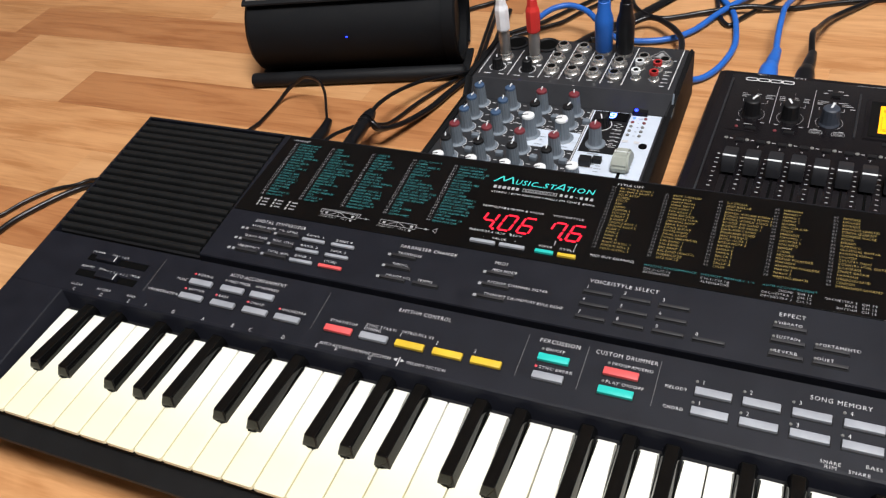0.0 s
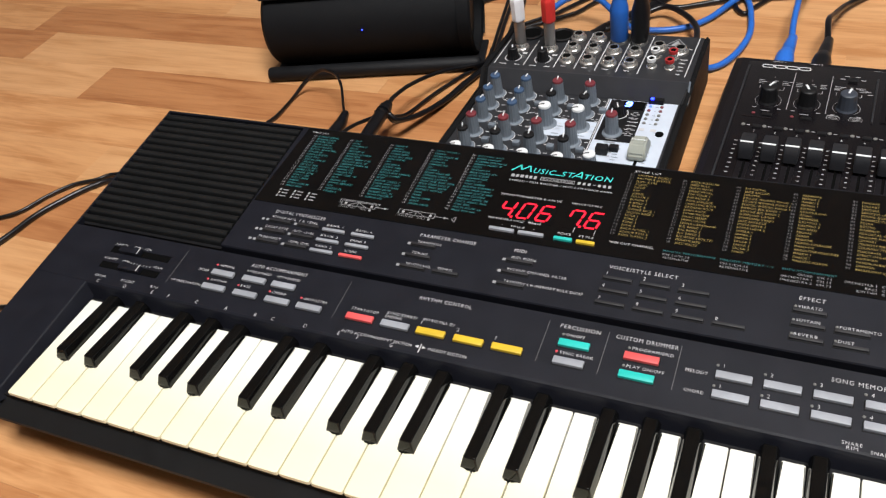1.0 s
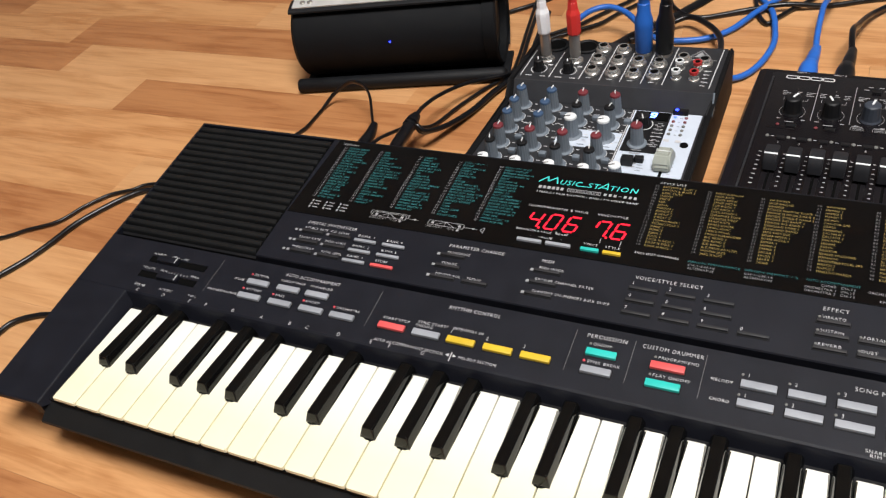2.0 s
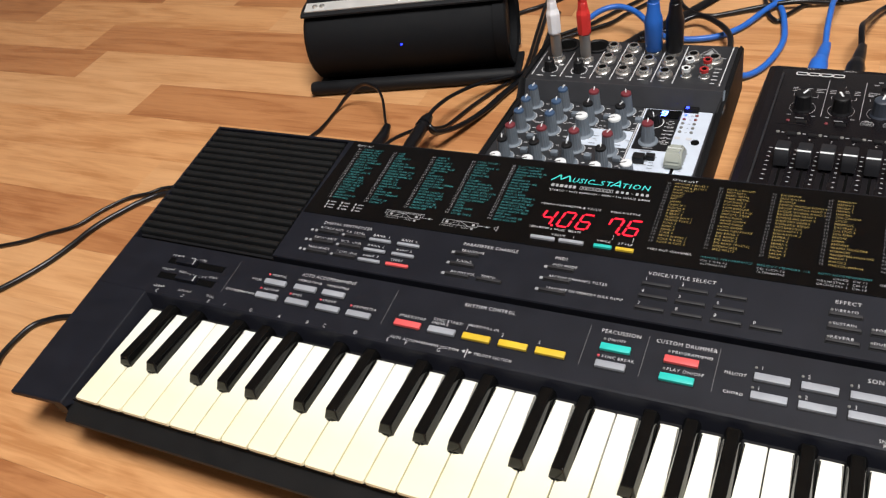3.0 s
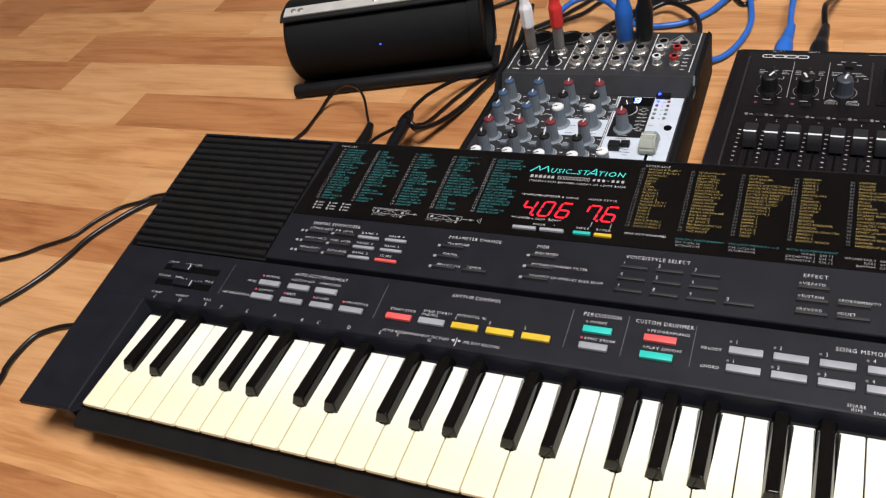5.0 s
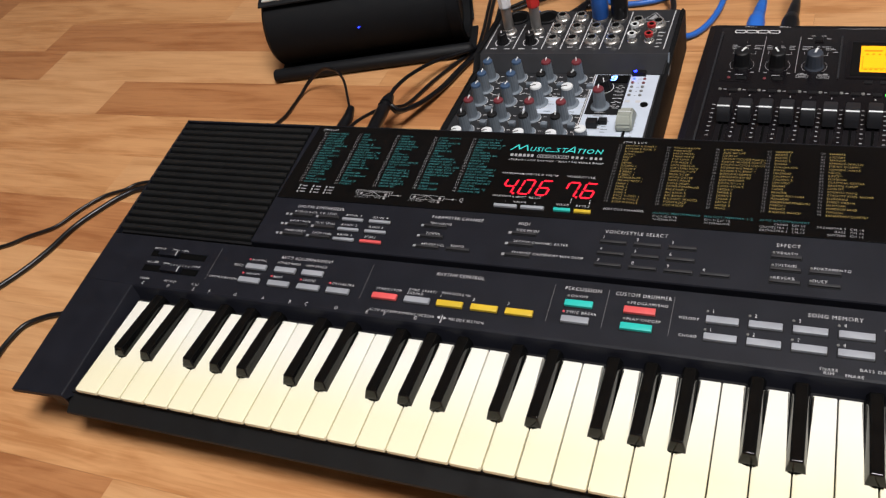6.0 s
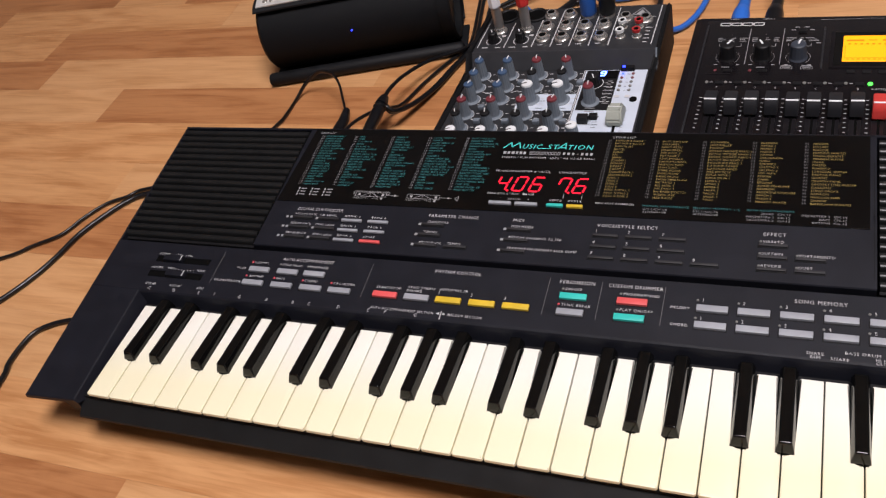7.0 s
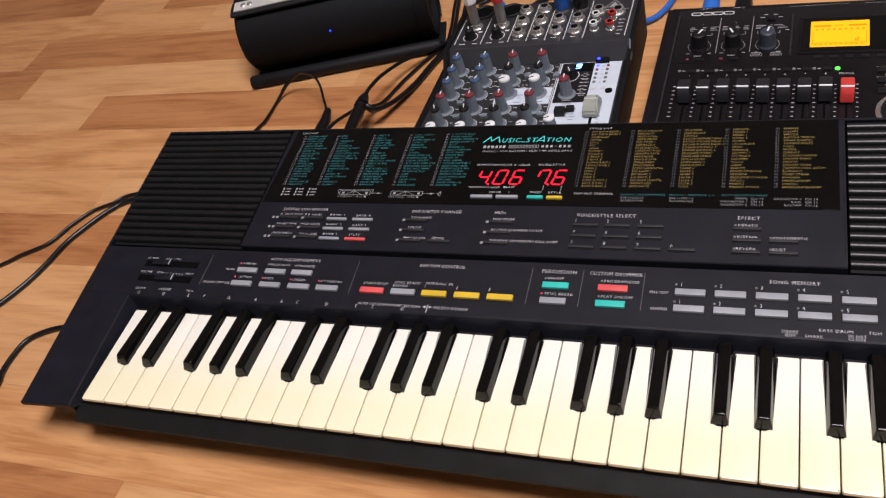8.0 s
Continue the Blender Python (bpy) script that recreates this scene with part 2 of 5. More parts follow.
def sweep(points, radius, seg=10, n=8, flat=1.0):
    """A round cord along a smooth line; radius may be one number or one for each point of the line."""
    bm = bmesh.new()
    line = spline(points, n)
    radii = [radius] * len(line) if not isinstance(radius, (list, tuple)) else [
        radius[min(int(i / n), len(radius) - 1)] * (1 - (i % n) / n) + radius[min(int(i / n) + 1, len(radius) - 1)] * ((i % n) / n) for i in range(len(line))]
    rings, side = [], None
    for i, c in enumerate(line):
        d = (line[min(i + 1, len(line) - 1)] - line[max(i - 1, 0)]).normalized()
        side = d.cross(Vector((0, 0, 1))) if abs(d.z) < 0.98 else (side or Vector((1, 0, 0)))
        side.normalize()
        up = side.cross(d).normalized()
        rings.append([bm.verts.new(c + radii[i] * (math.cos(a) * side + flat * math.sin(a) * up)) for a in (2 * math.pi * k / seg for k in range(seg))])
    for a, b in zip(rings, rings[1:]):
        for k in range(seg):
            bm.faces.new((a[k], a[(k + 1) % seg], b[(k + 1) % seg], b[k]))
    bm.faces.new(rings[0][::-1])
    bm.faces.new(rings[-1])
    return bm


GLYPHS = {}


def learn(words, weight=-0.007):
    """Turns words into flat meshes with the built-in font, thinned or fattened by weight, each kept as points, faces and extent."""
    obs = []
    for w in words:
        if w in GLYPHS:
            continue
        cu = bpy.data.curves.new("word", "FONT")
        cu.body, cu.resolution_u, cu.size = w, 2, 1.0
        cu.space_character, cu.offset = 1.18, weight
        ob = bpy.data.objects.new("word", cu)
        scene.collection.objects.link(ob)
        GLYPHS[w] = None
        obs.append((w, ob))
    dg = bpy.context.evaluated_depsgraph_get()
    dg.update()
    for w, ob in obs:
        me = bpy.data.meshes.new_from_object(ob.evaluated_get(dg))
        v = np.array([q.co[:] for q in me.vertices])
        GLYPHS[w] = (v[:, :2], [tuple(p.vertices) for p in me.polygons], v[:, :2].min(0), v[:, :2].max(0))
        bpy.data.meshes.remove(me)
        cu = ob.data
        bpy.data.objects.remove(ob)
        bpy.data.curves.remove(cu)


def write(bm, word, x0, x1, y, cap, h=0.0003, slant=0.0):
    """Letters with their foot at y, between x0 and x1, with capitals of that height."""
    v, faces, lo, hi = GLYPHS[word]
    sx = (x1 - x0) / max(1e-6, hi[0] - lo[0])
    sy = cap / 0.70
    if len(word) == 1:
        x0, sx = (x0 + x1 - (hi[0] - lo[0]) * sy * 0.85) / 2, sy * 0.85
    vs = [bm.verts.new((x0 + (p[0] - lo[0]) * sx + slant * p[1] * sy, y + p[1] * sy, h)) for p in v]
    for f in faces:
        try:
            bm.faces.new([vs[i] for i in f])
        except ValueError:
            pass
    return bm


def slab(bm, x0, x1, y0, y1, h=0.0003):
    bm.faces.new([bm.verts.new(c) for c in ((x0, y0, h), (x1, y0, h), (x1, y1, h), (x0, y1, h))])
    return bm


def stroke(bm, x0, y0, x1, y1, w, h=0.0003):
    d = Vector((x1 - x0, y1 - y0, 0)).normalized()
    s = Vector((-d.y, d.x, 0)) * w / 2
    a, b = Vector((x0, y0, h)), Vector((x1, y1, h))
    bm.faces.new([bm.verts.new(q) for q in (a - s, b - s, b + s, a + s)])
    return bm


# ---- the room ----
def strip_rows():
    ys = [-0.037 + 0.0655 * k for k in range(-40, 7)]
    return ys + [0.356 + 0.0612 * k for k in range(1, 46)]


def floor():
    base = tagged(new("floor", finish("floor", boxed(-2.9, 2.9, -2.62, 3.05, -0.03, -0.004), CASE_DEEP)), "honey and brown laminate floor in short strips", "floor", kind="structure")
    rows = strip_rows()
    rng = random.Random(11)
    # strips whose ends are known: row's lower edge, then (x of the end, tone to the right of it)
    known = {0.356: ((-0.88, 1), (-0.277, 2), (0.22, 0)), 0.417: ((-0.80, 2), (-0.412, 1), (0.05, 0)), 0.478: ((-0.9, 0), (-0.452, 2), (-0.03, 0), (0.45, 1)),
             0.540: ((-0.85, 2), (-0.60, 0), (-0.21, 1), (0.28, 0)), 0.601: ((-0.72, 2), (-0.42, 1), (-0.30, 2), (0.15, 1), (0.50, 0)), -0.103: ((-0.55, 2), (0.034, 1), (0.47, 0)),
             0.290: ((-0.95, 0), (-0.08, 0)), 0.225: ((-0.55, 0), (-0.175, 1)), 0.159: ((-0.6, 2), (-0.08, 0)), 0.094: ((-0.7, 1), (-0.05, 0)), 0.028: ((-0.5, 1), (0.3, 0)),
             -0.037: ((-0.6, 0), (0.40, 1)), 0.662: ((-0.5, 0), (-0.12, 1), (0.31, 2))}
    spare = {t: bmesh.new() for t in range(3)}
    for y0, y1 in zip(rows, rows[1:]):
        key = next((k for k in known if abs(k - y0) < 0.004), None)
        cuts = []
        if key is not None:
            cuts = list(known[key])
        x = cuts[-1][0] + rng.uniform(0.25, 0.5) if cuts else -2.8 + rng.uniform(0, 0.4)
        while x < 2.75:
            cuts.append((x, rng.choice((0, 0, 1, 1, 2))))
            x += rng.uniform(0.22, 0.52)
        x = cuts[0][0] - rng.uniform(0.3, 0.45)
        while x > -2.6:
            cuts.insert(0, (x, rng.choice((0, 0, 1, 2))))
            x -= rng.uniform(0.22, 0.52)
        cuts.insert(0, (-2.85, 0))
        ends = [c[0] for c in cuts] + [2.85]
        for (x0, tone), x1 in zip(cuts, ends[1:]):
            g = 0.00006
            near = -1.2 < x0 < 1.0 and -0.45 < y0 < 0.95
            if near:
                bm = boxed(x0 + g, x1 - g, y0 + g, y1 - g, -0.006, 0.0)
                part("plank", bm, WOODS[tone], base)
            else:
                box(spare[tone], x0 + g, x1 - g, y0 + g, y1 - g, -0.006, 0.0)
    for tone, bm in spare.items():
        tagged(part("plank_field", bm, WOODS[tone], base), kind="stuff")


def room():
    for name, b in (("wall_west", (-2.9, -2.8, -2.6, 3.0)), ("wall_east", (2.8, 2.9, -2.6, 3.0)), ("wall_north", (-2.8, 2.8, 2.9, 3.0)), ("wall_south", (-2.8, 2.8, -2.6, -2.5))):
        tagged(new(name, finish(name, boxed(*b, -0.004, 2.45), WALL)), "plain off-white painted room wall", "wall", kind="structure")
    tagged(new("ceiling", finish("ceiling", boxed(-2.9, 2.9, -2.6, 3.0, 2.45, 2.55), CEIL)), "plain white painted ceiling", "ceiling", kind="structure")
    lamp = thing("ceiling_lamp", pose(LAMP[0], LAMP[1], 2.45), "round white ceiling lamp, lit", "lamp")
    part("rim", turned([(0.49, -0.02), (0.51, -0.01), (0.51, 0.0)], seg=48), WHITE_PANEL, lamp, smooth=True)
    part("diffuser", turned([(0.05, -0.075), (0.32, -0.065), (0.45, -0.04), (0.485, -0.02)], seg=48), LAMP_GLASS, lamp, "glowing white diffuser", smooth=True)


# ---- the keyboard ----
PITCH, KEY_TOP = 0.020, 0.045
SLOPE, RISE = 0.085, 0.0435     # the sloping top: height = RISE + SLOPE * y
XL_F, XL_B, XR_F, XR_B = -0.0545, -0.0615, 0.6345, 0.6415
BACK = 0.2715


def leaned(bm):
    for v in bm.verts:
        v.co.z += RISE + SLOPE * v.co.y
    return bm


def left_x(y):
    return XL_F + (XL_B - XL_F) * (y + 0.0075) / (BACK + 0.0075)


def right_x(y):
    return XR_F + (XR_B - XR_F) * (y + 0.0075) / (BACK + 0.0075)


def loft(bm, *loops):
    rings = [[bm.verts.new(c) for c in lp] for lp in loops]
    n = len(rings[0])
    for a, b in zip(rings, rings[1:]):
        for i in range(n):
            bm.faces.new((a[i], a[(i + 1) % n], b[(i + 1) % n], b[i]))
    bm.faces.new(rings[0][::-1])
    bm.faces.new(rings[-1])
    return bm


HEADINGS_LOWER = [
    ("AUTO ACCOMPANIMENT", 0.1054, 0.1486, 0.1300), ("RHYTHM CONTROL", 0.2294, 0.2634, 0.1300), ("PERCUSSION", 0.3187, 0.3419, 0.1297),
    ("CUSTOM DRUMMER", 0.3510, 0.3851, 0.1297), ("SONG MEMORY", 0.4618, 0.4905, 0.1290)]
HEADINGS_UPPER = [
    ("DIGITAL SYNTHESIZER", 0.0968, 0.1368, 0.1795), ("PARAMETER CHANGE", 0.2090, 0.2480, 0.1795), ("MIDI", 0.2742, 0.2819, 0.1795),
    ("VOICE/STYLE SELECT", 0.3345, 0.3751, 0.1788), ("EFFECT", 0.4411, 0.4546, 0.1788)]
NOTES = [("C", 0.000), ("D", 0.0237), ("E", 0.0471), ("F", 0.0612), ("G", 0.0838), ("A", 0.1074), ("B", 0.1299), ("C", 0.1430), ("D", 0.1669), ("E", 0.1905), ("F", 0.2035), ("G", 0.2261)]
PRINT_LOWER = [
    ("POWER", -0.0084, 0.0020, 0.1262), ("OFF I  I ON", 0.0081, 0.0232, 0.1262), ("VOLUME", -0.0093, 0.0021, 0.1130), ("MIN", 0.0071, 0.0130, 0.1130), ("MAX", 0.0348, 0.0420, 0.1130),
    ("CLEAR", -0.0056, 0.0040, 0.0974), ("ACCENT", 0.0171, 0.0286, 0.0974), ("ROLL", 0.0431, 0.0497, 0.0974), ("MODE", 0.0694, 0.0770, 0.1192),
    ("NORMAL", 0.0827, 0.0947, 0.1253), ("SINGLE FINGER", 0.1068, 0.1240, 0.1253), ("FINGERED", 0.1305, 0.1456, 0.1253), ("ORCHESTRATION", 0.0540, 0.0781, 0.1066),
    ("RHYTHM", 0.0833, 0.0951, 0.1127), ("BASS", 0.1071, 0.1143, 0.1127), ("CHORD", 0.1315, 0.1418, 0.1127), ("ORCHESTRA", 0.1554, 0.1727, 0.1127)]
PRINT_MIDDLE = [
    ("START/STOP", 0.1900, 0.2088, 0.1130), ("SYNC START/", 0.2139, 0.2339, 0.1150), ("ENDING", 0.2137, 0.2248, 0.1123), ("INTRO/FILL IN", 0.2378, 0.2577, 0.1155),
    ("AUTO ACCOMPANIMENT SECTION", 0.1911, 0.2384, 0.0957), ("MELODY SECTION", 0.2490, 0.2729, 0.0957), ("ON/OFF", 0.3236, 0.3343, 0.1246), ("SYNC BREAK", 0.3233, 0.3423, 0.1122),
    ("PROGRAM/END", 0.3613, 0.3836, 0.1243), ("PLAY ON/OFF", 0.3608, 0.3810, 0.1122), ("MELODY", 0.3912, 0.4026, 0.1176), ("CHORD", 0.3925, 0.4027, 0.1052)]
PRINT_DRUMS = [("SNARE", 0.4695, 0.4786, 0.0945), ("RIM", 0.4717, 0.4768, 0.0921), ("SNARE", 0.4823, 0.4916, 0.0921), ("BASS DRUM", 0.4896, 0.5076, 0.0967),
               ("HI HAT", 0.5052, 0.5145, 0.0940), ("CLOSE", 0.5052, 0.5141, 0.0919), ("TOM", 0.5155, 0.5221, 0.0967)]
PRINT_UPPER = [
    ("ATTACK RATE", 0.0961, 0.1155, 0.1748), ("F.B. LEVEL", 0.1184, 0.1334, 0.1748), ("DECAY RATE", 0.0962, 0.1140, 0.1654), ("MOD. LEVEL", 0.1183, 0.1351, 0.1654),
    ("FREQUENCY", 0.0959, 0.1135, 0.1560), ("TOTAL LEVEL", 0.1197, 0.1363, 0.1557), ("BANK 1", 0.1405, 0.1532, 0.1751), ("BANK 4", 0.1634, 0.1753, 0.1748),
    ("BANK 2", 0.1405, 0.1536, 0.1656), ("BANK 5", 0.1634, 0.1748, 0.1656), ("BANK 3", 0.1410, 0.1530, 0.1562), ("STORE", 0.1632, 0.1722, 0.1562),
    ("TRANSPOSE", 0.2093, 0.2260, 0.1740), ("TUNING", 0.2092, 0.2200, 0.1646), ("MELODY VOL", 0.2090, 0.2263, 0.1548), ("TEMPO", 0.2308, 0.2408, 0.1552)]
PRINT_RIGHT = [
    ("MIDI MODE", 0.2742, 0.2901, 0.1741), ("RECEIVE CHANNEL FILTER", 0.2746, 0.3124, 0.1643), ("TRANSMIT CH./MEMORY BULK DUMP", 0.2754, 0.3246, 0.1547),
    ("VIBRATO", 0.4411, 0.4534, 0.1732), ("SUSTAIN", 0.4412, 0.4531, 0.1637), ("REVERB", 0.4410, 0.4528, 0.1541), ("PORTAMENTO", 0.4630, 0.4831, 0.1634), ("DUET", 0.4628, 0.4707, 0.1541)]
PRINT_GLASS = [
    ("VOICE LIST", 0.0826, 0.0970, 0.2630), ("STYLE LIST", 0.3310, 0.3480, 0.2625), ("TEMPO/PARAMETER & VALUE", 0.2492, 0.2915, 0.2260), ("VOICE/STYLE", 0.2980, 0.3181, 0.2260),
    ("PARAMETER & VALUE", 0.2485, 0.2728, 0.2036), ("BEAT", 0.2762, 0.2827, 0.2036), ("VALUE", 0.2652, 0.2747, 0.1988), ("-", 0.2590, 0.2605, 0.1990), ("+", 0.2800, 0.2816, 0.1988), ("VOICE", 0.2963, 0.3051, 0.1990), ("STYLE", 0.3102, 0.3197, 0.1990),
    ("STEREO / PCM RHYTHM / MIDI / FM VOICE BANK", 0.2505, 0.3214, 0.2400), ("MIDI OUT CHANNEL", 0.3295, 0.3567, 0.1983)]
PRINT_CHANNELS = [
    ("CH.1-CH.16", 0.3627, 0.3785, 0.1950), ("ALTERNATIVE", 0.3630, 0.3784, 0.1924), ("CH.1-CH.16", 0.3957, 0.4116, 0.1950), ("ALTERNATIVE", 0.3959, 0.4118, 0.1924),
    ("CHORD", 0.4382, 0.4460, 0.1953), ("CH.11", 0.4485, 0.4558, 0.1953), ("ORCHESTRA 1", 0.4295, 0.4460, 0.1926), ("CH.12", 0.4485, 0.4559, 0.1926), ("ORCHESTRA 2", 0.4295, 0.4460, 0.1899), ("CH.13", 0.4485, 0.4560, 0.1899),
    ("ORCHESTRA 3", 0.4625, 0.4790, 0.1953), ("CH.14", 0.4815, 0.4890, 0.1953), ("BASS", 0.4731, 0.4790, 0.1926), ("CH.15", 0.4815, 0.4889, 0.1926), ("RHYTHM", 0.4691, 0.4790, 0.1899), ("CH.16", 0.4815, 0.4889, 0.1899)]
PRINT_TEALS = [("MANUAL PERFORMANCE", 0.3625, 0.3928, 0.1978), ("MELODY MEMORY 1-5", 0.3956, 0.4250, 0.1978), ("AUTO ACCOMPANIMENT", 0.4296, 0.4585, 0.1980)]
STYLES = [
    (0.3285, "RHYTHM & BLUES 1;RHYTHM & BLUES 2;SLOW BLUES;GOSPEL;DISCO;RAP;JAPAN;FUSION 1;FUSION 2;8 BEAT 1;8 BEAT 2;TECHNO ROCK 1;TECHNO ROCK 2;FUNK 1;FUNK 2;FUNK 3;FUNK 4;ROCK N ROLL 1;ROCK N ROLL 2;ROCK N ROLL 3"),
    (0.3625, "ROCK-A-BALLAD;HARD ROCK;HEAVY METAL;SPEED METAL;POP ROCK 1;POP ROCK 2;ROCK BAROQUE;CHRISTMAS ROCK;ORIENTAL ROCK;BRASS ROCK;SWING GUITAR;SWING PIANO;SWING ORGAN;SWING VIBRAPHONE;BIG BAND 1;BIG BAND 2;BIG BAND 3;BIG BAND (WALTZ);MODERN JAZZ;JAZZ WALTZ"),
    (0.3955, "5/4 SWING;JAZZ BALLAD;SHUFFLE;BOOGIE WOOGIE PIANO 1;BOOGIE WOOGIE PIANO 2;BOOGIE WOOGIE PIANO 3;BOOGIE BIG BAND 1;BOOGIE BIG BAND 2;DIXIELAND COMBO;DIXIELAND BANJO;JAZZ BAROQUE;BOSSA NOVA 1;BOSSA NOVA 2;SAMBA 1;SAMBA 2;SAMBA 3;SALSA 1;SALSA 2;SALSA 3;TANGO"),
    (0.4290, "HABANERA;MAMBO 1;MAMBO 2;MAMBO 3;RHUMBA;CHA-CHA-CHA;CONGA;MERENGUE;CALYPSO 1;CALYPSO 2;SON AFRO;REGGAE;CUBAN;BEGUINE;ISLAND FOLKLORE;MARIACHI;ARGENTINE FOLKLORE;MARCH 1;MARCH 2;MAJESTIC MARCH"),
    (0.4622, "FANFARE;LULLABY;BAROQUE;BAROQUE (WALTZ);STRING QUARTET;VIENNESE WALTZ;POLKA;BOLERO;FLAMENCO;CLASSICAL GUITAR;RAGTIME PIANO;COUNTRY;COUNTRY PIANO;COUNTRY STEEL GUITAR;BLUEGRASS;STREET ORGAN;HAWAIIAN;MANDOLIN BAND;CHANSON;BARBERSHOP QUARTET")]
VOICE_NAMES = {(3, 0): "STEEL DRUM 1", (4, 0): "ELECTRIC BASS"}
VOICE_WIDTHS = [   # length of each line in millimetres
    (20, 18, 18, 17, 21, 25, 12, 19, 14, 20, 10, 17, 18, 20, 18, 15, 16, 9, 20, 14), (6, 7, 14, 8, 14, 24, 13, 25, 22, 25, 14, 14, 16, 21, 5, 15, 22, 5, 15, 12),
    (11, 8, 16, 15, 20, 15, 4, 13, 16, 16, 27, 19, 7, 22, 23, 23, 18, 20, 22, 15), (19, 9, 21, 13, 12, 16, 4, 11, 21, 24, 22, 28, 26, 25, 23, 6, 6, 15, 9, 17),
    (21, 21, 26, 23, 9, 15, 22, 16, 17, 13, 17, 26, 25, 28, 23, 24, 25, 12, 22, 19)]

learn([r[0] for g in (HEADINGS_LOWER, HEADINGS_UPPER, NOTES, PRINT_LOWER, PRINT_MIDDLE, PRINT_DRUMS, PRINT_UPPER, PRINT_RIGHT, PRINT_GLASS, PRINT_CHANNELS, PRINT_TEALS) for r in g])
learn([w for _, col in STYLES for w in col.split(";")] + ["%02d" % i for i in range(100)] + [str(i) for i in range(10)])
learn(list(VOICE_NAMES.values()) + ["OPERATOR 1", "OPERATOR 2", "FREQ", "E"])
learn(["MASTER", "INPUT 1", "INPUT 2", "OUTPUT"])
learn(["USIC", "ST", "TION"], 0.006)


def keyboard():
    kb = thing("electronic_keyboard", pose(0, 0, 0), "dark grey electronic keyboard with small keys, on the floor", "keyboard")
    # lower case, narrower at the floor than at its rim
    bm = bmesh.new()

    def loop(x0, x1, y0, y1, z):
        return ((x0, y0, z), (x1, y0, z), (x1, y1, z), (x0, y1, z))
    loft(bm, loop(-0.028, 0.608, 0.016, 0.256, 0.003), loop(-0.0085, 0.5885, -0.0098, 0.266, 0.0275), loop(-0.0085, 0.5885, -0.0106, 0.266, 0.0288), loop(-0.0085, 0.5885, -0.0100, 0.266, 0.0302), loop(-0.0085, 0.5885, 0.0006, 0.266, 0.0368))
    part("lower_case", bm, GRILLE, kb)
    for x, y in ((0.0, 0.03), (0.58, 0.03), (0.0, 0.24), (0.58, 0.24)):
        part("foot", turned([(0.009, 0.0), (0.010, 0.0015), (0.010, 0.004)], (x, y, 0)), RUBBER, kb, "round rubber foot", smooth=True)

    fy, ky = -0.0075, 0.0915
    for name, a, b in (("left_cheek", left_x, lambda y: -0.0092), ("right_cheek", lambda y: 0.5892, right_x)):
        bm = bmesh.new()
        o = [(a(fy), fy), (b(fy), fy + 0.002), (b(ky), ky), (a(ky), ky)]
        mid = 0.5 * (o[0][0] + o[1][0])
        inner = 0.020
        s = 1 if name.startswith("left") else -1
        mids = [(x + (0.012 if (x < mid) == (s > 0) else 0) * s, y + (0.010 if y < 0.05 else 0)) for x, y in o]
        low = [(x + (inner if (x < mid) == (s > 0) else 0) * s, y + (0.010 if y < 0.05 else 0)) for x, y in o]
        walled = lambda pts, d: [(x + (d * s if (x > mid) == (s > 0) else 0), y) for x, y in pts]
        loft(bm, [(x, y, -0.031) for x, y in walled(low, 0.0046)], [(x, y, -0.0100) for x, y in walled(mids, 0.0046)], [(x, y, -0.0040) for x, y in walled(o, 0.0018)], [(x, y, -0.0008) for x, y in walled(o, 0.0003)],
             [(x + (0.0010 if (x < mid) == (s > 0) else -0.0004) * s, y + (0.0012 if y < 0.05 else 0), 0) for x, y in o])
        part(name, leaned(bm), CASE, kb)
    # slanting webs that join the cheeks to the lower case
    for x0, x1 in ((-0.0085, -0.0190), (0.5885, 0.5990)):
        web = [(x0, 0.0272), (x1, 0.0385), (x0, 0.0400)]
        bm = loft(bmesh.new(), [(x, -0.0050, z) for x, z in web], [(x, 0.0060, z) for x, z in web], [(x, 0.0400, z) for x, z in web])
        part("corner_web", bm, CASE, kb)
    # strip behind the keys, groove, upper panel between the grilles, rear rim
    bm = bmesh.new()
    strip = [(left_x(ky), ky), (right_x(ky), ky), (right_x(0.1385), 0.1385), (left_x(0.1385), 0.1385)]
    fronted = lambda d, zf, zb: [(x, y + d if y < 0.1 else y, zf if y < 0.1 else zb) for x, y in strip]
    loft(bm, fronted(-0.0052, -0.030, -0.030), fronted(-0.0050, -0.0150, -0.0014), fronted(-0.0010, -0.0024, -0.0013), fronted(-0.0002, -0.0007, -0.0012),
         [(x + (0.0012 if x < 0.3 else -0.0012), y + (0.0010 if y < 0.1 else -0.0006), 0) for x, y in strip])
    part("control_strip", leaned(bm), CASE, kb)
    part("groove", leaned(plate(bmesh.new(), [(left_x(.138) + 0.0034, 0.1380), (right_x(.138) - 0.0034, 0.1380), (right_x(.144) - 0.0034, 0.1440), (left_x(.144) + 0.0034, 0.1440)], -0.030, -0.0085)), CASE_DEEP, kb)
    bm = bmesh.new()
    up = [(0.0722, 0.1430), (0.5058, 0.1430), (0.5058, 0.2695), (0.0722, 0.2695)]
    loft(bm, [(x, y, -0.030) for x, y in up], [(x, y, -0.0008) for x, y in up], [(x, y + (0.0006 if y < 0.2 else 0), 0) for x, y in up])
    part("upper_panel", leaned(bm), CASE, kb)
    for y in (0.18, 0.225):
        part("panel_seam", leaned(boxed(0.5040, 0.5048, y - 0.03, y + 0.02, -0.001, 0.0002)), CASE_DEEP, kb)
    bm = bmesh.new()
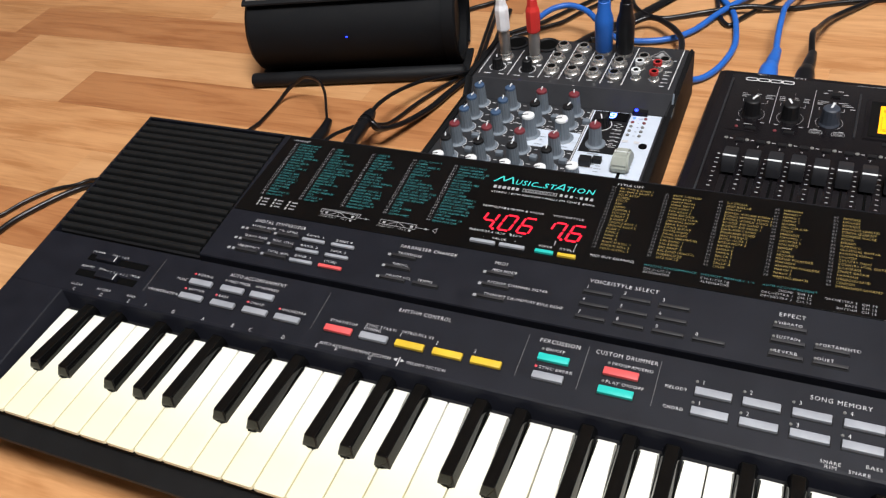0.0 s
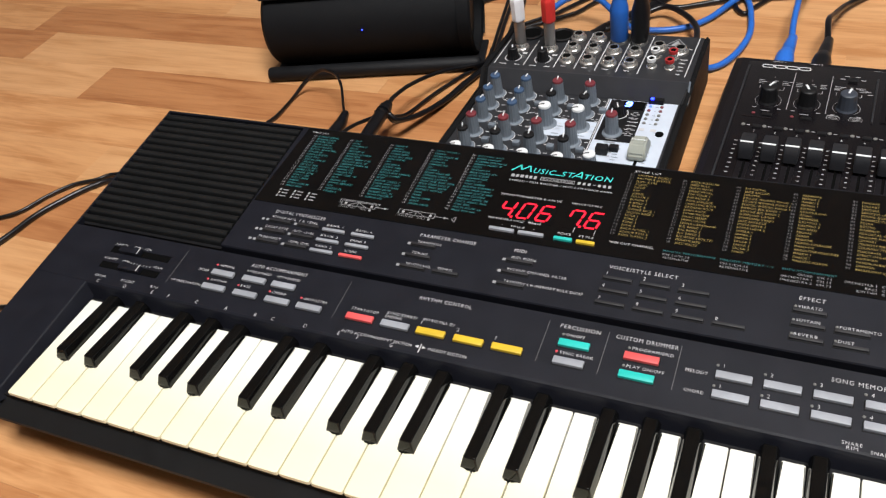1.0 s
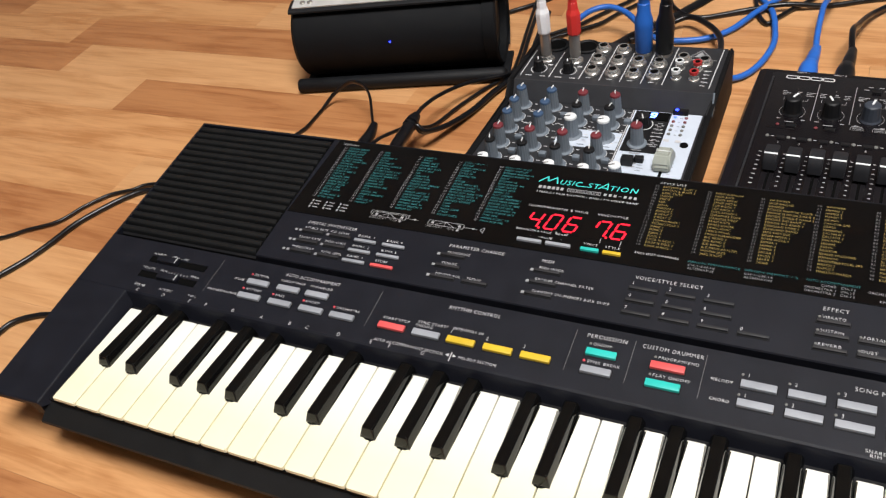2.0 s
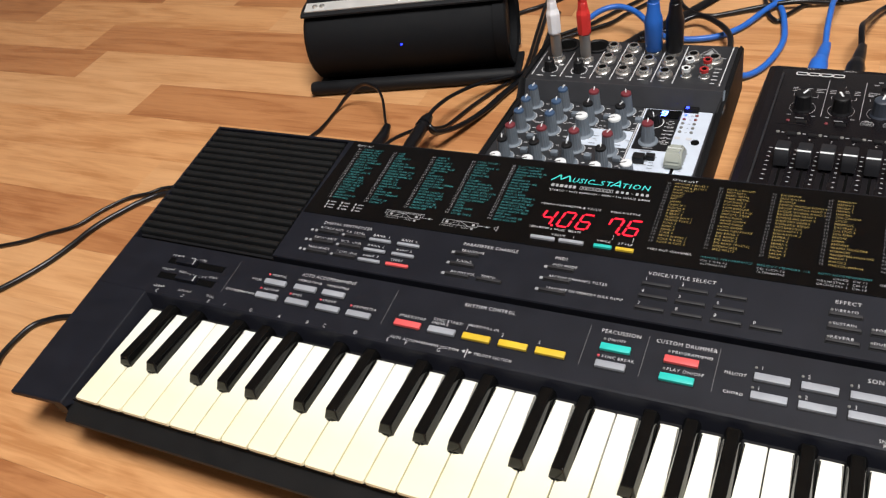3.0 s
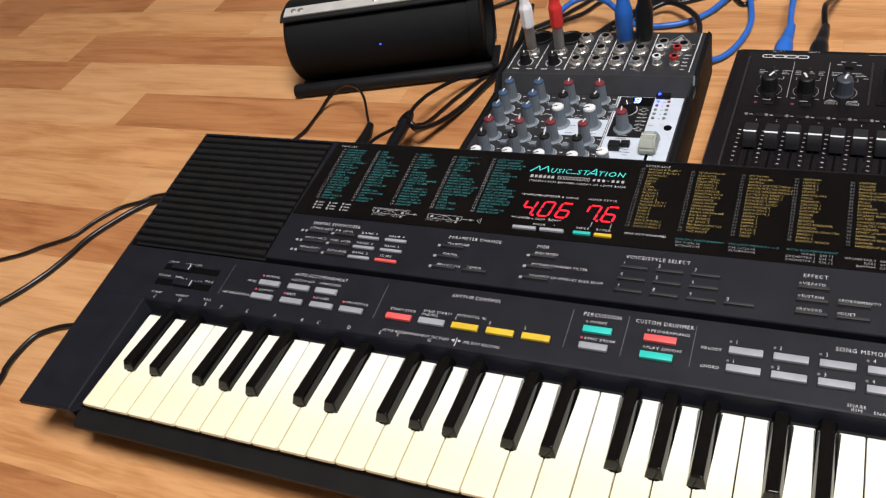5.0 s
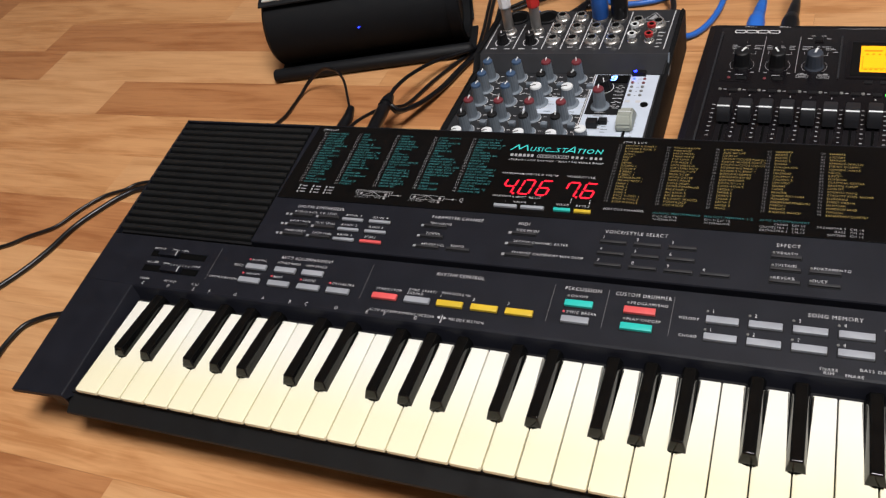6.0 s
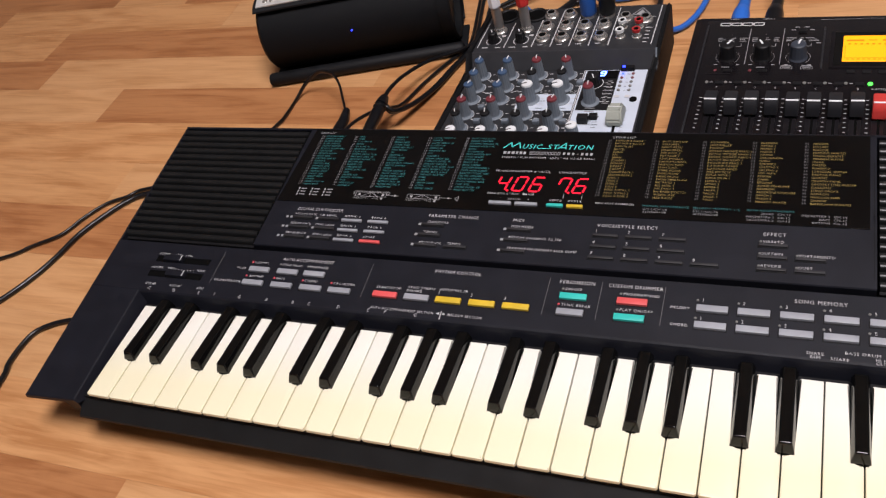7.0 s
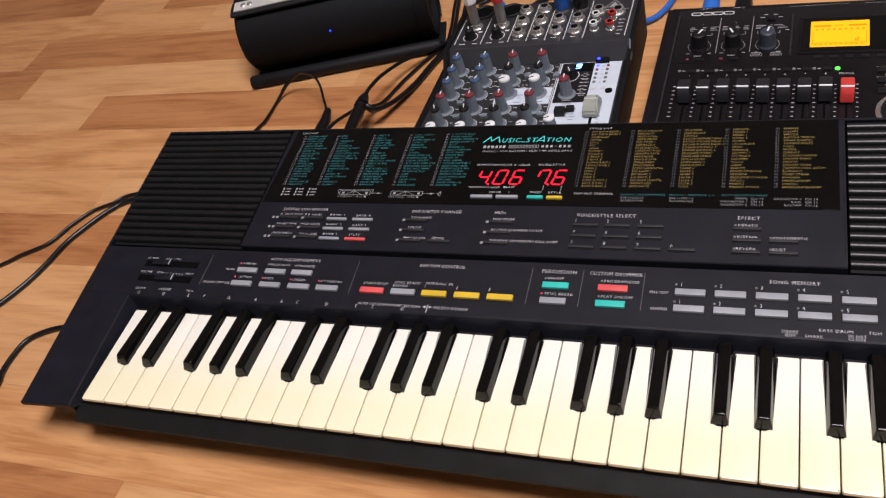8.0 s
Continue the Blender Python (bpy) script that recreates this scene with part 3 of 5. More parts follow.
    rim = [(left_x(0.268), 0.2680), (right_x(0.268), 0.2680), (right_x(BACK), BACK), (left_x(BACK), BACK)]
    loft(bm, [(x, y, -0.034) for x, y in rim], [(x, y, -0.0014) for x, y in rim], [(x + (0.0012 if x < 0.3 else -0.0012), y + (-0.0016 if y > 0.27 else 0), 0) for x, y in rim])
    part("rear_rim", leaned(bm), CASE, kb)
    # speaker grilles
    for name, x0, x1 in (("left_grille", -0.0475, 0.0705), ("right_grille", 0.5075, 0.6275)):
        left = name.startswith("left")
        back = leaned(plate(bmesh.new(), [(left_x(.143) if left else x0, 0.143), (x1 if left else right_x(.143), 0.143), (x1 if left else right_x(.268), 0.268), (left_x(.268) if left else x0, 0.268)], -0.030, -0.0042))
        g = part(name, back, CASE_DEEP, kb, "ribbed black speaker grille")
        for k in range(17):
            y = 0.1452 + k * 0.00728
            a, b = (left_x(y) + 0.0013, x1) if left else (x0, right_x(y) - 0.0013)
            prof = [(y, -0.0045), (y + 0.0001, -0.0012), (y + 0.0007, -0.0004), (y + 0.0017, 0.0), (y + 0.0032, 0.0), (y + 0.0041, -0.0004), (y + 0.0047, -0.0012), (y + 0.0048, -0.0060)]
            part("slat", leaned(prism(bmesh.new(), prof, a, b)), GRILLE, g, smooth=True)
    for name, f, s in (("left_border", left_x, 1), ("right_border", right_x, -1)):
        o = [(f(0.1384), 0.1384), (f(0.1384) + s * 0.0032, 0.1384), (f(0.2682) + s * 0.0032, 0.2682), (f(0.2682), 0.2682)]
        top = [(x + (s * 0.0012 if i in (0, 3) else 0), y, -0.0001) for i, (x, y) in enumerate(o)]
        part(name, leaned(loft(bmesh.new(), [(x, y, -0.030) for x, y in o], [(x, y, -0.0012) for x, y in o], top)), CASE, kb)
    # glossy display window
    glass = part("display_window", leaned(plate(bmesh.new(), [(0.0735, 0.1880), (0.5020, 0.1880), (0.5020, 0.2685), (0.0775, 0.2685)], -0.0005, 0.0006, 0.0002)), SMOKED, kb, "smoked glossy display window with printed lists")

    def lettering(name, rows, cap, mat, parent, h=0.0002, label=""):
        for w, x0, x1, y in rows:
            part(name, leaned(write(bmesh.new(), w, x0, x1, y, cap, h)), mat, parent, label)

    lettering("heading", HEADINGS_LOWER, 0.0027, PRINT, kb)
    lettering("heading", HEADINGS_UPPER, 0.0027, PRINT, kb)
    lettering("note_name", [(n, x - 0.0009, x + 0.0009, 0.0928) for n, x in NOTES], 0.0027, PRINT, kb)
    lettering("lettering", PRINT_LOWER, 0.0019, PRINT, kb)
    lettering("lettering", PRINT_MIDDLE, 0.0020, PRINT, kb)
    lettering("drum_name", PRINT_DRUMS, 0.0019, PRINT, kb)
    lettering("lettering", PRINT_UPPER, 0.0019, PRINT, kb)
    lettering("lettering", PRINT_RIGHT, 0.0020, PRINT, kb)
    digits = [(str(1 + i + 3 * r), 0.3336 + 0.0222 * i, 0.3354 + 0.0222 * i, 0.1740 - 0.0096 * r) for r in range(3) for i in range(3)] + [("0", 0.3998, 0.4018, 0.1545)]
    digits += [(str(1 + i), 0.4092 + 0.0238 * i, 0.4108 + 0.0238 * i, y) for y in (0.1242, 0.1110) for i in range(5)]
    digits += [(str(1 + i), 0.2370 + 0.0236 * i, 0.2384 + 0.0236 * i, 0.1126) for i in range(3)]
    lettering("digit", digits, 0.0025, PRINT, kb)
    G = 0.0010
    lettering("lettering", PRINT_GLASS, 0.0018, PRINT, glass, G)
    lettering("lettering", PRINT_CHANNELS, 0.00165, PRINT_DIM, glass, G)
    lettering("lettering", PRINT_TEALS, 0.00165, PRINT_TEAL, glass, G, "teal print")
    for i, (x, col) in enumerate(STYLES):
        rows = col.split(";")
        bm, bn = bmesh.new(), bmesh.new()
        for r, w in enumerate(rows):
            y = 0.2592 - r * 0.00283
            write(bn, "%02d" % (20 * i + r), x, x + 0.0024, y, 0.0017, G)
            write(bm, w, x + 0.0052, x + 0.0052 + 0.00132 * len(w), y, 0.0017, G)
        part("style_list", leaned(bm), PRINT_GOLD, glass, "gold printed list of styles")
        part("number_column", leaned(bn), PRINT_FAINT, glass, "grey list numbers")
    rng = random.Random(5)
    for i, x in enumerate((0.0860, 0.1175, 0.1512, 0.1842, 0.2165)):
        bm, bn = bmesh.new(), bmesh.new()
        for r, wide in enumerate(VOICE_WIDTHS[i]):
            y = 0.2592 - r * 0.00283
            write(bn, "%02d" % (20 * i + r), x, x + 0.0024, y, 0.0016, G)
            if (i, r) in VOICE_NAMES:
                write(bm, VOICE_NAMES[i, r], x + 0.0046, x + 0.0046 + wide * 0.00092, y, 0.0016, G)
                continue
            p, end, left = x + 0.0046, x + 0.0046 + wide * 0.00088, rng.randint(5, 8)
            while p < end:
                w = rng.uniform(0.0006, 0.0011)
                if rng.random() < 0.55:      # a letter that reads as two stems
                    for q in (p, p + w - 0.00032):
                        slab(bm, q, q + 0.00028, y, y + 0.0015, G)
                    slab(bm, p, p + w, *((y + 0.0013, y + 0.0015) if rng.random() < 0.5 else (y + 0.0006, y + 0.0008)), G + 0.00004)
                else:                        # a letter that reads as a stem with arms
                    slab(bm, p, p + 0.00028, y, y + 0.0015, G)
                    slab(bm, p, p + w, y, y + 0.0002, G + 0.00004)
                    slab(bm, p, p + w, y + 0.0013, y + 0.0015, G + 0.00004)
                p += w + 0.00036
                left -= 1
                if left == 0:
                    p, left = p + 0.0011, rng.randint(4, 8)
        part("voice_list", leaned(bm), PRINT_TEAL, glass, "teal printed list of voices")
        part("number_column", leaned(bn), PRINT_DIM, glass, "grey list numbers")
    # name plate: bright title, and below it the maker's marks as plain bars
    bm = bmesh.new()
    for q in ((0.2490, 0.2502, 0.2546, 0.2563), (0.2546, 0.2563, 0.2558, 0.2516), (0.2558, 0.2516, 0.2610, 0.2563), (0.2610, 0.2563, 0.2628, 0.2502)):
        stroke(bm, *q, 0.0010, G)
    write(bm, "USIC", 0.2640, 0.2790, 0.2502, 0.0046, G, slant=0.18)
    stroke(bm, 0.2796, 0.2506, 0.2832, 0.2506, 0.0007, G)
    write(bm, "ST", 0.2836, 0.2918, 0.2502, 0.0046, G, slant=0.18)
    for q in ((0.2916, 0.2502, 0.2972, 0.2566), (0.2972, 0.2566, 0.2980, 0.2502), (0.2938, 0.2518, 0.2977, 0.2518)):
        stroke(bm, *q, 0.0009, G)
    write(bm, "TION", 0.2988, 0.3178, 0.2502, 0.0046, G, slant=0.18)
    part("title", leaned(bm), LOGO_TEAL, glass, "bright teal title lettering")
    bm = bmesh.new()
    for x0, x1 in ((0.2505, 0.2535), (0.2538, 0.2565), (0.2568, 0.2600), (0.2603, 0.2630), (0.2633, 0.2660), (0.2663, 0.2690)):
        slab(bm, x0, x1 - 0.0007, 0.2443, 0.2470, G)
    part("maker_mark", leaned(bm), PRINT_DIM, glass, "white bars of the maker's mark")
    bm = bmesh.new()
    for k in range(10):
        x = 0.2712 + k * 0.0024
        for q in ((x, x + 0.0019, 0.2440, 0.2444), (x, x + 0.0019, 0.2468, 0.2472), (x, x + 0.0004, 0.2440, 0.2472), (x + 0.0015, x + 0.0019, 0.2440, 0.2472)):
            slab(bm, *q, G)
    part("series_mark", leaned(bm), PRINT_DIM, glass, "outlined grey bars")
    bm = bmesh.new()
    for k in range(7):
        x = 0.2968 + k * 0.0034
        slab(bm, x, x + 0.0019, 0.2444 if k != 3 else 0.2454, 0.2468 if k != 3 else 0.2458, G)
    part("model_mark", leaned(bm), PRINT_DIM, glass, "white bars of the model mark")
    # operator diagram
    bm = bmesh.new()
    for x in (0.1415, 0.1858):
        w, y0, y1 = 0.0265, 0.1957, 0.1998
        for q in ((x, y0, x + w, y0), (x, y1, x + w, y1), (x, y0, x, y1), (x + w, y0, x + w, y1), (x + 0.005, y0, x + 0.0125, y1), (x + 0.0125, y1, x + 0.0125, y0), (x + 0.0125, y1, x + 0.020, y0), (x + w, 0.1975, x + w + 0.010, 0.1975)):
            stroke(bm, *q, 0.00035, G)
        slab(bm, x + 0.0022, x + 0.0042, 0.1967, 0.1987, G)
        slab(bm, x + 0.0225, x + 0.0245, 0.1967, 0.1987, G)
        slab(bm, x + 0.033, x + 0.0345, 0.1968, 0.1982, G)
        write(bm, "OPERATOR 1" if x < 0.16 else "OPERATOR 2", x - 0.001, x + 0.0118, 0.1934, 0.0013, G)
        write(bm, "FREQ", x + 0.0155, x + 0.0208, 0.1934, 0.0013, G)
        slab(bm, x + 0.0225, x + 0.0242, 0.1932, 0.1949, G)
    for q in ((0.1398, 0.2008, 0.1702, 0.2008), (0.1398, 0.2008, 0.1398, 0.1975), (0.1398, 0.1975, 0.1415, 0.1975), (0.1702, 0.2008, 0.1694, 0.1975), (0.2245, 0.1975, 0.2272, 0.1998), (0.2245, 0.1975, 0.2272, 0.1952), (0.2272, 0.1952, 0.2272, 0.1998)):
        stroke(bm, *q, 0.00035, G)
    tagged(part("operator_diagram", leaned(bm), PRINT_DIM, glass, "white line diagram of two boxes"), kind="stuff")
    bm = bmesh.new()
    for i in range(3):
        for r in range(3):
            x, y = 0.0885 + i * 0.0118, 0.2003 - r * 0.0030
            slab(bm, x, x + 0.0013, y, y + 0.0020, G)
            for k in range(4):
                slab(bm, x + 0.0028 + k * 0.0012, x + 0.0037 + k * 0.0012, y + 0.0004, y + 0.0015, G)
    tagged(part("small_table", leaned(bm), PRINT_DIM, glass), kind="stuff")
    bm = bmesh.new()
    for x in (0.2757, 0.2835):
        stroke(bm, x, 0.2042, x, 0.2062, 0.0003, G)
    stroke(bm, 0.2757, 0.2042, 0.2762, 0.2042, 0.0003, G)
    stroke(bm, 0.2828, 0.2042, 0.2835, 0.2042, 0.0003, G)
    stroke(bm, 0.3058, 0.2020, 0.3058, 0.2062, 0.0003, G)
    stroke(bm, 0.3190, 0.2020, 0.3190, 0.2062, 0.0003, G)
    tagged(part("bracket_print", leaned(bm), PRINT, glass), kind="stuff")
    # seven-segment digits, leaning to the right
    SEG = {"a": (0.1, 2, 0.9, 2), "b": (1, 1.1, 1, 1.9), "c": (1, 0.1, 1, 0.9), "d": (0.1, 0, 0.9, 0), "e": (0, 0.1, 0, 0.9), "f": (0, 1.1, 0, 1.9), "g": (0.1, 1, 0.9, 1)}
    for x, on, dot in ((0.2528, "fgbc", 1), (0.2658, "abcdef", 0), (0.2786, "acdefg", 0), (0.2985, "abcf", 1), (0.3108, "acdefg", 0)):
        base = part("led_digit", leaned(boxed(x - 0.0006, x + 0.0118, 0.2052, 0.2236, 0.0001, 0.0007)), SMOKED, kb, "glowing red seven-segment digit")
        w, hh, sl = 0.0078, 0.0068, 0.0015
        for k in on:
            x0, y0, x1, y1 = SEG[k]
            part("segment", leaned(stroke(bmesh.new(), x + x0 * w + y0 * sl, 0.2076 + y0 * hh, x + x1 * w + y1 * sl, 0.2076 + y1 * hh, 0.00135, G)), LED_RED, base)
        if dot:
            part("dot", leaned(slab(bmesh.new(), x + 0.0092, x + 0.0108, 0.2068, 0.2084, G)), LED_RED, base)
    # push buttons
    def button(x0, x1, y1, deep, high, mat, label, h0=-0.001, name="button"):
        part("button_well", leaned(boxed(x0 - 0.0006, x1 + 0.0006, y1 - deep - 0.0007, y1 + 0.0006, -0.0008, 0.00025)), CASE_DEEP, kb)
        bm = boxed(x0, x1, y1 - deep, y1, h0, high, 0.0004)
        return part(name, leaned(bm), mat, kb, label, smooth=True)

    r1, r2 = 0.1214, 0.1092
    for x in (0.0810, 0.1057, 0.1285):
        button(x, x + 0.0172, r1, 0.0042, 0.0020, GREY_BTN, "light grey button")
    for x in (0.0806, 0.1055, 0.1301, 0.1538):
        button(x, x + 0.0176, r2, 0.0042, 0.0020, GREY_BTN, "light grey button")
    for x, m, l in ((0.1896, RED_BTN, "coral red button"), (0.2136, GREY_BTN, "light grey button"), (0.2371, YEL_BTN, "yellow button"), (0.2611, YEL_BTN, "yellow button"), (0.2847, YEL_BTN, "yellow button")):
        button(x, x + 0.0182, r2 + 0.0004, 0.0044, 0.0020, m, l)
    button(0.3209, 0.3386, r1, 0.0045, 0.0020, TEAL_BTN, "teal button")
    button(0.3212, 0.3386, r2, 0.0045, 0.0020, GREY_BTN, "light grey button")
    button(0.3580, 0.3770, r1, 0.0046, 0.0020, RED_BTN, "coral red button")
    button(0.3579, 0.3768, r2, 0.0046, 0.0020, TEAL_BTN, "teal button")
    for i in range(5):
        for y in (r1 - 0.0004, r2 - 0.0004):
            button(0.4066 + 0.02385 * i, 0.4250 + 0.02385 * i, y, 0.0045, 0.0020, GREY_BTN, "light grey button")
    ys = (0.1727, 0.1632, 0.1538)
    for i, (x, y) in enumerate(((0.1394, ys[0]), (0.1394, ys[1]), (0.1394, ys[2]), (0.1617, ys[0]), (0.1617, ys[1]), (0.1614, ys[2]))):
        button(x, x + 0.0170, y - 0.0003, 0.0022, 0.0016, RED_BTN if i == 5 else GREY_BTN, "narrow red button" if i == 5 else "narrow grey button")
    dark = [(0.0965, y) for y in ys] + [(0.1190, y) for y in ys]
    dark += [(0.2060, y) for y in ys] + [(0.2288, ys[2])] + [(0.2717, y) for y in ys]
    dark += [(0.3329 + 0.0221 * i, y - 0.0010) for y in ys for i in range(3)] + [(0.3991, ys[2] - 0.0010)]
    dark += [(0.4387, y - 0.0012) for y in ys] + [(0.4607, y - 0.0012) for y in ys[1:]]
    for x, y in dark:
        button(x, x + 0.0170, y + 0.0003, 0.0020, 0.0016, DARK_BTN, "narrow charcoal button")
    for x, y, m, l in ((0.2520, 0.1963, GREY_BTN, "narrow grey button"), (0.2717, 0.1963, GREY_BTN, "narrow grey button")):
        button(x, x + 0.0168, y, 0.0024, 0.0022, m, l)
    button(0.2953, 0.3071, 0.1962, 0.0024, 0.0022, TEAL_BTN, "narrow teal button")
    button(0.3098, 0.3214, 0.1960, 0.0024, 0.0022, YEL_BTN, "narrow yellow button")
    bm = bmesh.new()
    for k, y in enumerate(ys):
        for x in (0.0895, 0.0930, 0.1160):
            slab(bm, x, x + 0.0021, y - 0.0014, y + 0.0006)
        slab(bm, 0.2032, 0.2053, y - 0.0014, y + 0.0006)
        slab(bm, 0.2690, 0.2711, y - 0.0014, y + 0.0006)
    tagged(part("marker_print", leaned(bm), PRINT_DIM, kb), kind="stuff")
    # small lamps beside the names
    for x, y, m in [(0.0806, 0.1262, LED_SMALL_RED), (0.0806, 0.1136, LED_SMALL_RED), (0.1052, 0.1136, LED_SMALL_RED), (0.1297, 0.1136, LED_SMALL_RED), (0.1536, 0.1136, LED_SMALL_RED), (0.3214, 0.1132, LED_SMALL_RED),
                    (0.1052, 0.1262, LED_OFF), (0.1290, 0.1262, LED_OFF), (0.3219, 0.1254, LED_OFF), (0.3596, 0.1252, LED_OFF), (0.3592, 0.1131, LED_OFF)] + [
                    (0.4068 + 0.0238 * i, y, LED_OFF) for y in (0.1252, 0.1120) for i in range(5)] + [(0.4398, y, LED_OFF) for y in (0.1741, 0.1645, 0.1549)] + [(0.4616, y, LED_OFF) for y in (0.1643, 0.1549)]:
        part("indicator_lamp", leaned(turned([(0.0008, -0.0005), (0.0008, 0.0003), (0.0004, 0.0006)], (x, y, 0), seg=10)), m, kb, "small red lamp" if m is LED_SMALL_RED else "unlit lamp", smooth=True)
    for x in (0.0518, 0.1806, 0.3118, 0.3467, 0.3866):
        part("divider_line", leaned(stroke(bmesh.new(), x, 0.1040, x, 0.1330, 0.00030)), PRINT_FAINT, kb)
    bm = bmesh.new()
    stroke(bm, 0.2440, 0.0925, 0.2440, 0.0990, 0.0006)
    for s in (-1, 1):
        bm.faces.new([bm.verts.new(c) for c in ((0.2440 + s * 0.0012, 0.0958, 0.0003), (0.2440 + s * 0.0012, 0.0978, 0.0003), (0.2440 + s * 0.0034, 0.0968, 0.0003))][::s])
    for s in (-1, 1):
        bm.faces.new([bm.verts.new(c) for c in ((0.2440 + s * (0.0036 if s < 0 else 0.0012), 0.0968 - 0.0010 * (s > 0), 0.0004), (0.2440 + s * 0.0014, 0.0978, 0.0004), (0.2440 + s * 0.0014, 0.0957, 0.0004))])
    part("split_mark", leaned(bm), PRINT, kb, "white split-point mark")
    # slide switches
    for y0, y1, cx, ticks in ((0.1190, 0.1250, 0.0110, 0), (0.1048, 0.1110, 0.0205, 7)):
        part("switch_slot", leaned(boxed(-0.0085, 0.0423, y0 + 0.0004, y1 - 0.0004, -0.001, 0.0003)), HOLE, kb)
        part("slot_edge", leaned(boxed(-0.0090, 0.0430, y1 - 0.0003, y1 + 0.0002, -0.001, 0.0006)), CASE, kb)
        k = part("slide_switch", leaned(boxed(cx - 0.0105, cx + 0.0075, y0 + 0.0002, y1 - 0.0008, 0, 0.0036, 0.0005)), CASE, kb, smooth=True)
        part("pointer", leaned(boxed(cx + 0.0056, cx + 0.0062, y0 + 0.0003, y1 - 0.0009, 0.0034, 0.0038)), PRINT, k, "white pointer line")
        if ticks:
            bm = bmesh.new()
            for i in range(ticks):
                x = 0.0150 + i * 0.0028
                stroke(bm, x, 0.1122, x, 0.1138, 0.0003)
            tagged(part("scale", leaned(bm), PRINT, kb), kind="stuff")
    # keys
    part("key_bed", boxed(-0.0068, 0.5868, 0.0012, 0.0915, 0.0360, 0.0392), CASE_DEEP, kb)
    off = {1: -0.0015, 2: 0.0015, 4: -0.0018, 5: 0.0003, 6: 0.0020}   # sharps by the white boundary that they sit on
    half, cut, front = 0.0049, 0.0318, 0.0
    kinds = {}
    for k in range(29):
        d = k % 7
        lb, rb = off.get(d), off.get(d + 1)
        if k == 28:
            rb = None
        if k == 0:
            lb = None
        tag = (d, k == 28)
        if tag not in kinds:
            g = 0.00032
            o = [(g, 0.0012), (g + 0.0004, 0.0004), (g + 0.0012, front), (PITCH - g - 0.0012, front), (PITCH - g - 0.0004, 0.0004), (PITCH - g, 0.0012)]
            if rb is None:
                o += [(PITCH - g, 0.082)]
            else:
                o += [(PITCH - g, cut), (PITCH + rb - half - 0.0008, cut), (PITCH + rb - half - 0.0008, 0.082)]
            if lb is None:
                o += [(g, 0.082)]
            else:
                o += [(lb + half + 0.0008, 0.082), (lb + half + 0.0008, cut), (g, cut)]
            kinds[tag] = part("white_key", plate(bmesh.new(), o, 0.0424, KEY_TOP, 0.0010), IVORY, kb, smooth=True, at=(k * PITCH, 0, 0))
        else:
            again(kinds[tag], (k * PITCH, 0, 0))
    sharp = None
    for k in range(1, 29):
        d = k % 7
        if d not in off:
            continue
        if sharp is None:
            bm = bmesh.new()
            loft(bm, [(-half, 0.0322, 0.036), (half, 0.0322, 0.036), (half, 0.0870, 0.036), (-half, 0.0870, 0.036)],
                 [(-half, 0.0322, 0.0462), (half, 0.0322, 0.0462), (half, 0.0870, 0.0452), (-half, 0.0870, 0.0452)],
                 [(-0.0033, 0.0346, 0.0526), (0.0033, 0.0346, 0.0526), (0.0034, 0.0870, 0.0486), (-0.0034, 0.0870, 0.0486)])
            bmesh.ops.bevel(bm, geom=[e for e in bm.edges if min(v.co.z for v in e.verts) > 0.045], offset=0.0011, segments=4, affect="EDGES", profile=0.6)
            sharp = part("black_key", bm, EBONY, kb, smooth=True, at=(k * PITCH + off[d], 0, 0))
        else:
            again(sharp, (k * PITCH + off[d], 0, 0))


# ---- the mixer ----
def knob(parent, x, y, z, r, h, mat, cap_mat, turn, cap_label, name="knob", tip=0.0, wide=0.0004, ridge=0.07):
    k = part(name, turned([(r * 1.12, 0), (r * 1.10, 0.001), (r, 0.0022), (r * 0.86, h * 0.93), (r * 0.78, h * 0.95)], seg=28, flutes=1, depth=ridge), mat, parent, at=(x, y, z), smooth=False)
    part("cap", turned([(r * 0.84, h * 0.92), (r * 0.85, h * 0.98), (r * 0.78, h * 1.02), (r * 0.60, h * 1.04)], seg=20), cap_mat, k, cap_label, smooth=True)
    if mat is KNOB_GREY:
        part("skirt", turned([(r * 1.45, 0), (r * 1.45, 0.0006), (r * 1.30, 0.0013)], seg=24), KNOB_GREY, k, smooth=True)
    p = boxed(-wide, wide, -r * 0.05, r * 0.84, h * 0.98, h * 1.04 + 0.0003 + tip * 0.6)
    bmesh.ops.rotate(p, verts=p.verts, cent=(0, 0, 0), matrix=Matrix.Rotation(radians(turn), 3, "Z"))
    white = cap_mat is KNOB_WHITE
    part("pointer", p, KNOB_BLACK if white else KNOB_WHITE, k, "dark pointer" if white else "white pointer")
    return k


def jack(parent, x, y, z, name="jack_socket"):
    j = part(name, turned([(0.0050, 0), (0.0050, 0.0030), (0.0049, 0.0052), (0.0044, 0.0060), (0.0034, 0.0060), (0.0032, 0.0030)], seg=20), CHROME, parent, "nickel jack socket", smooth=True, at=(x, y, z))
    nut = turned([(0.0068, 0), (0.0068, 0.0021), (0.0063, 0.0025)], seg=12)
    bmesh.ops.rotate(nut, verts=nut.verts, cent=(0, 0, 0), matrix=Matrix.Rotation(x * 90, 3, "Z"))
    part("nut", nut, STEEL, j, "flat nickel nut")
    part("hole", turned([(0.0031, 0.0050), (0.0031, 0.0056)], seg=14), HOLE, j)
    return j


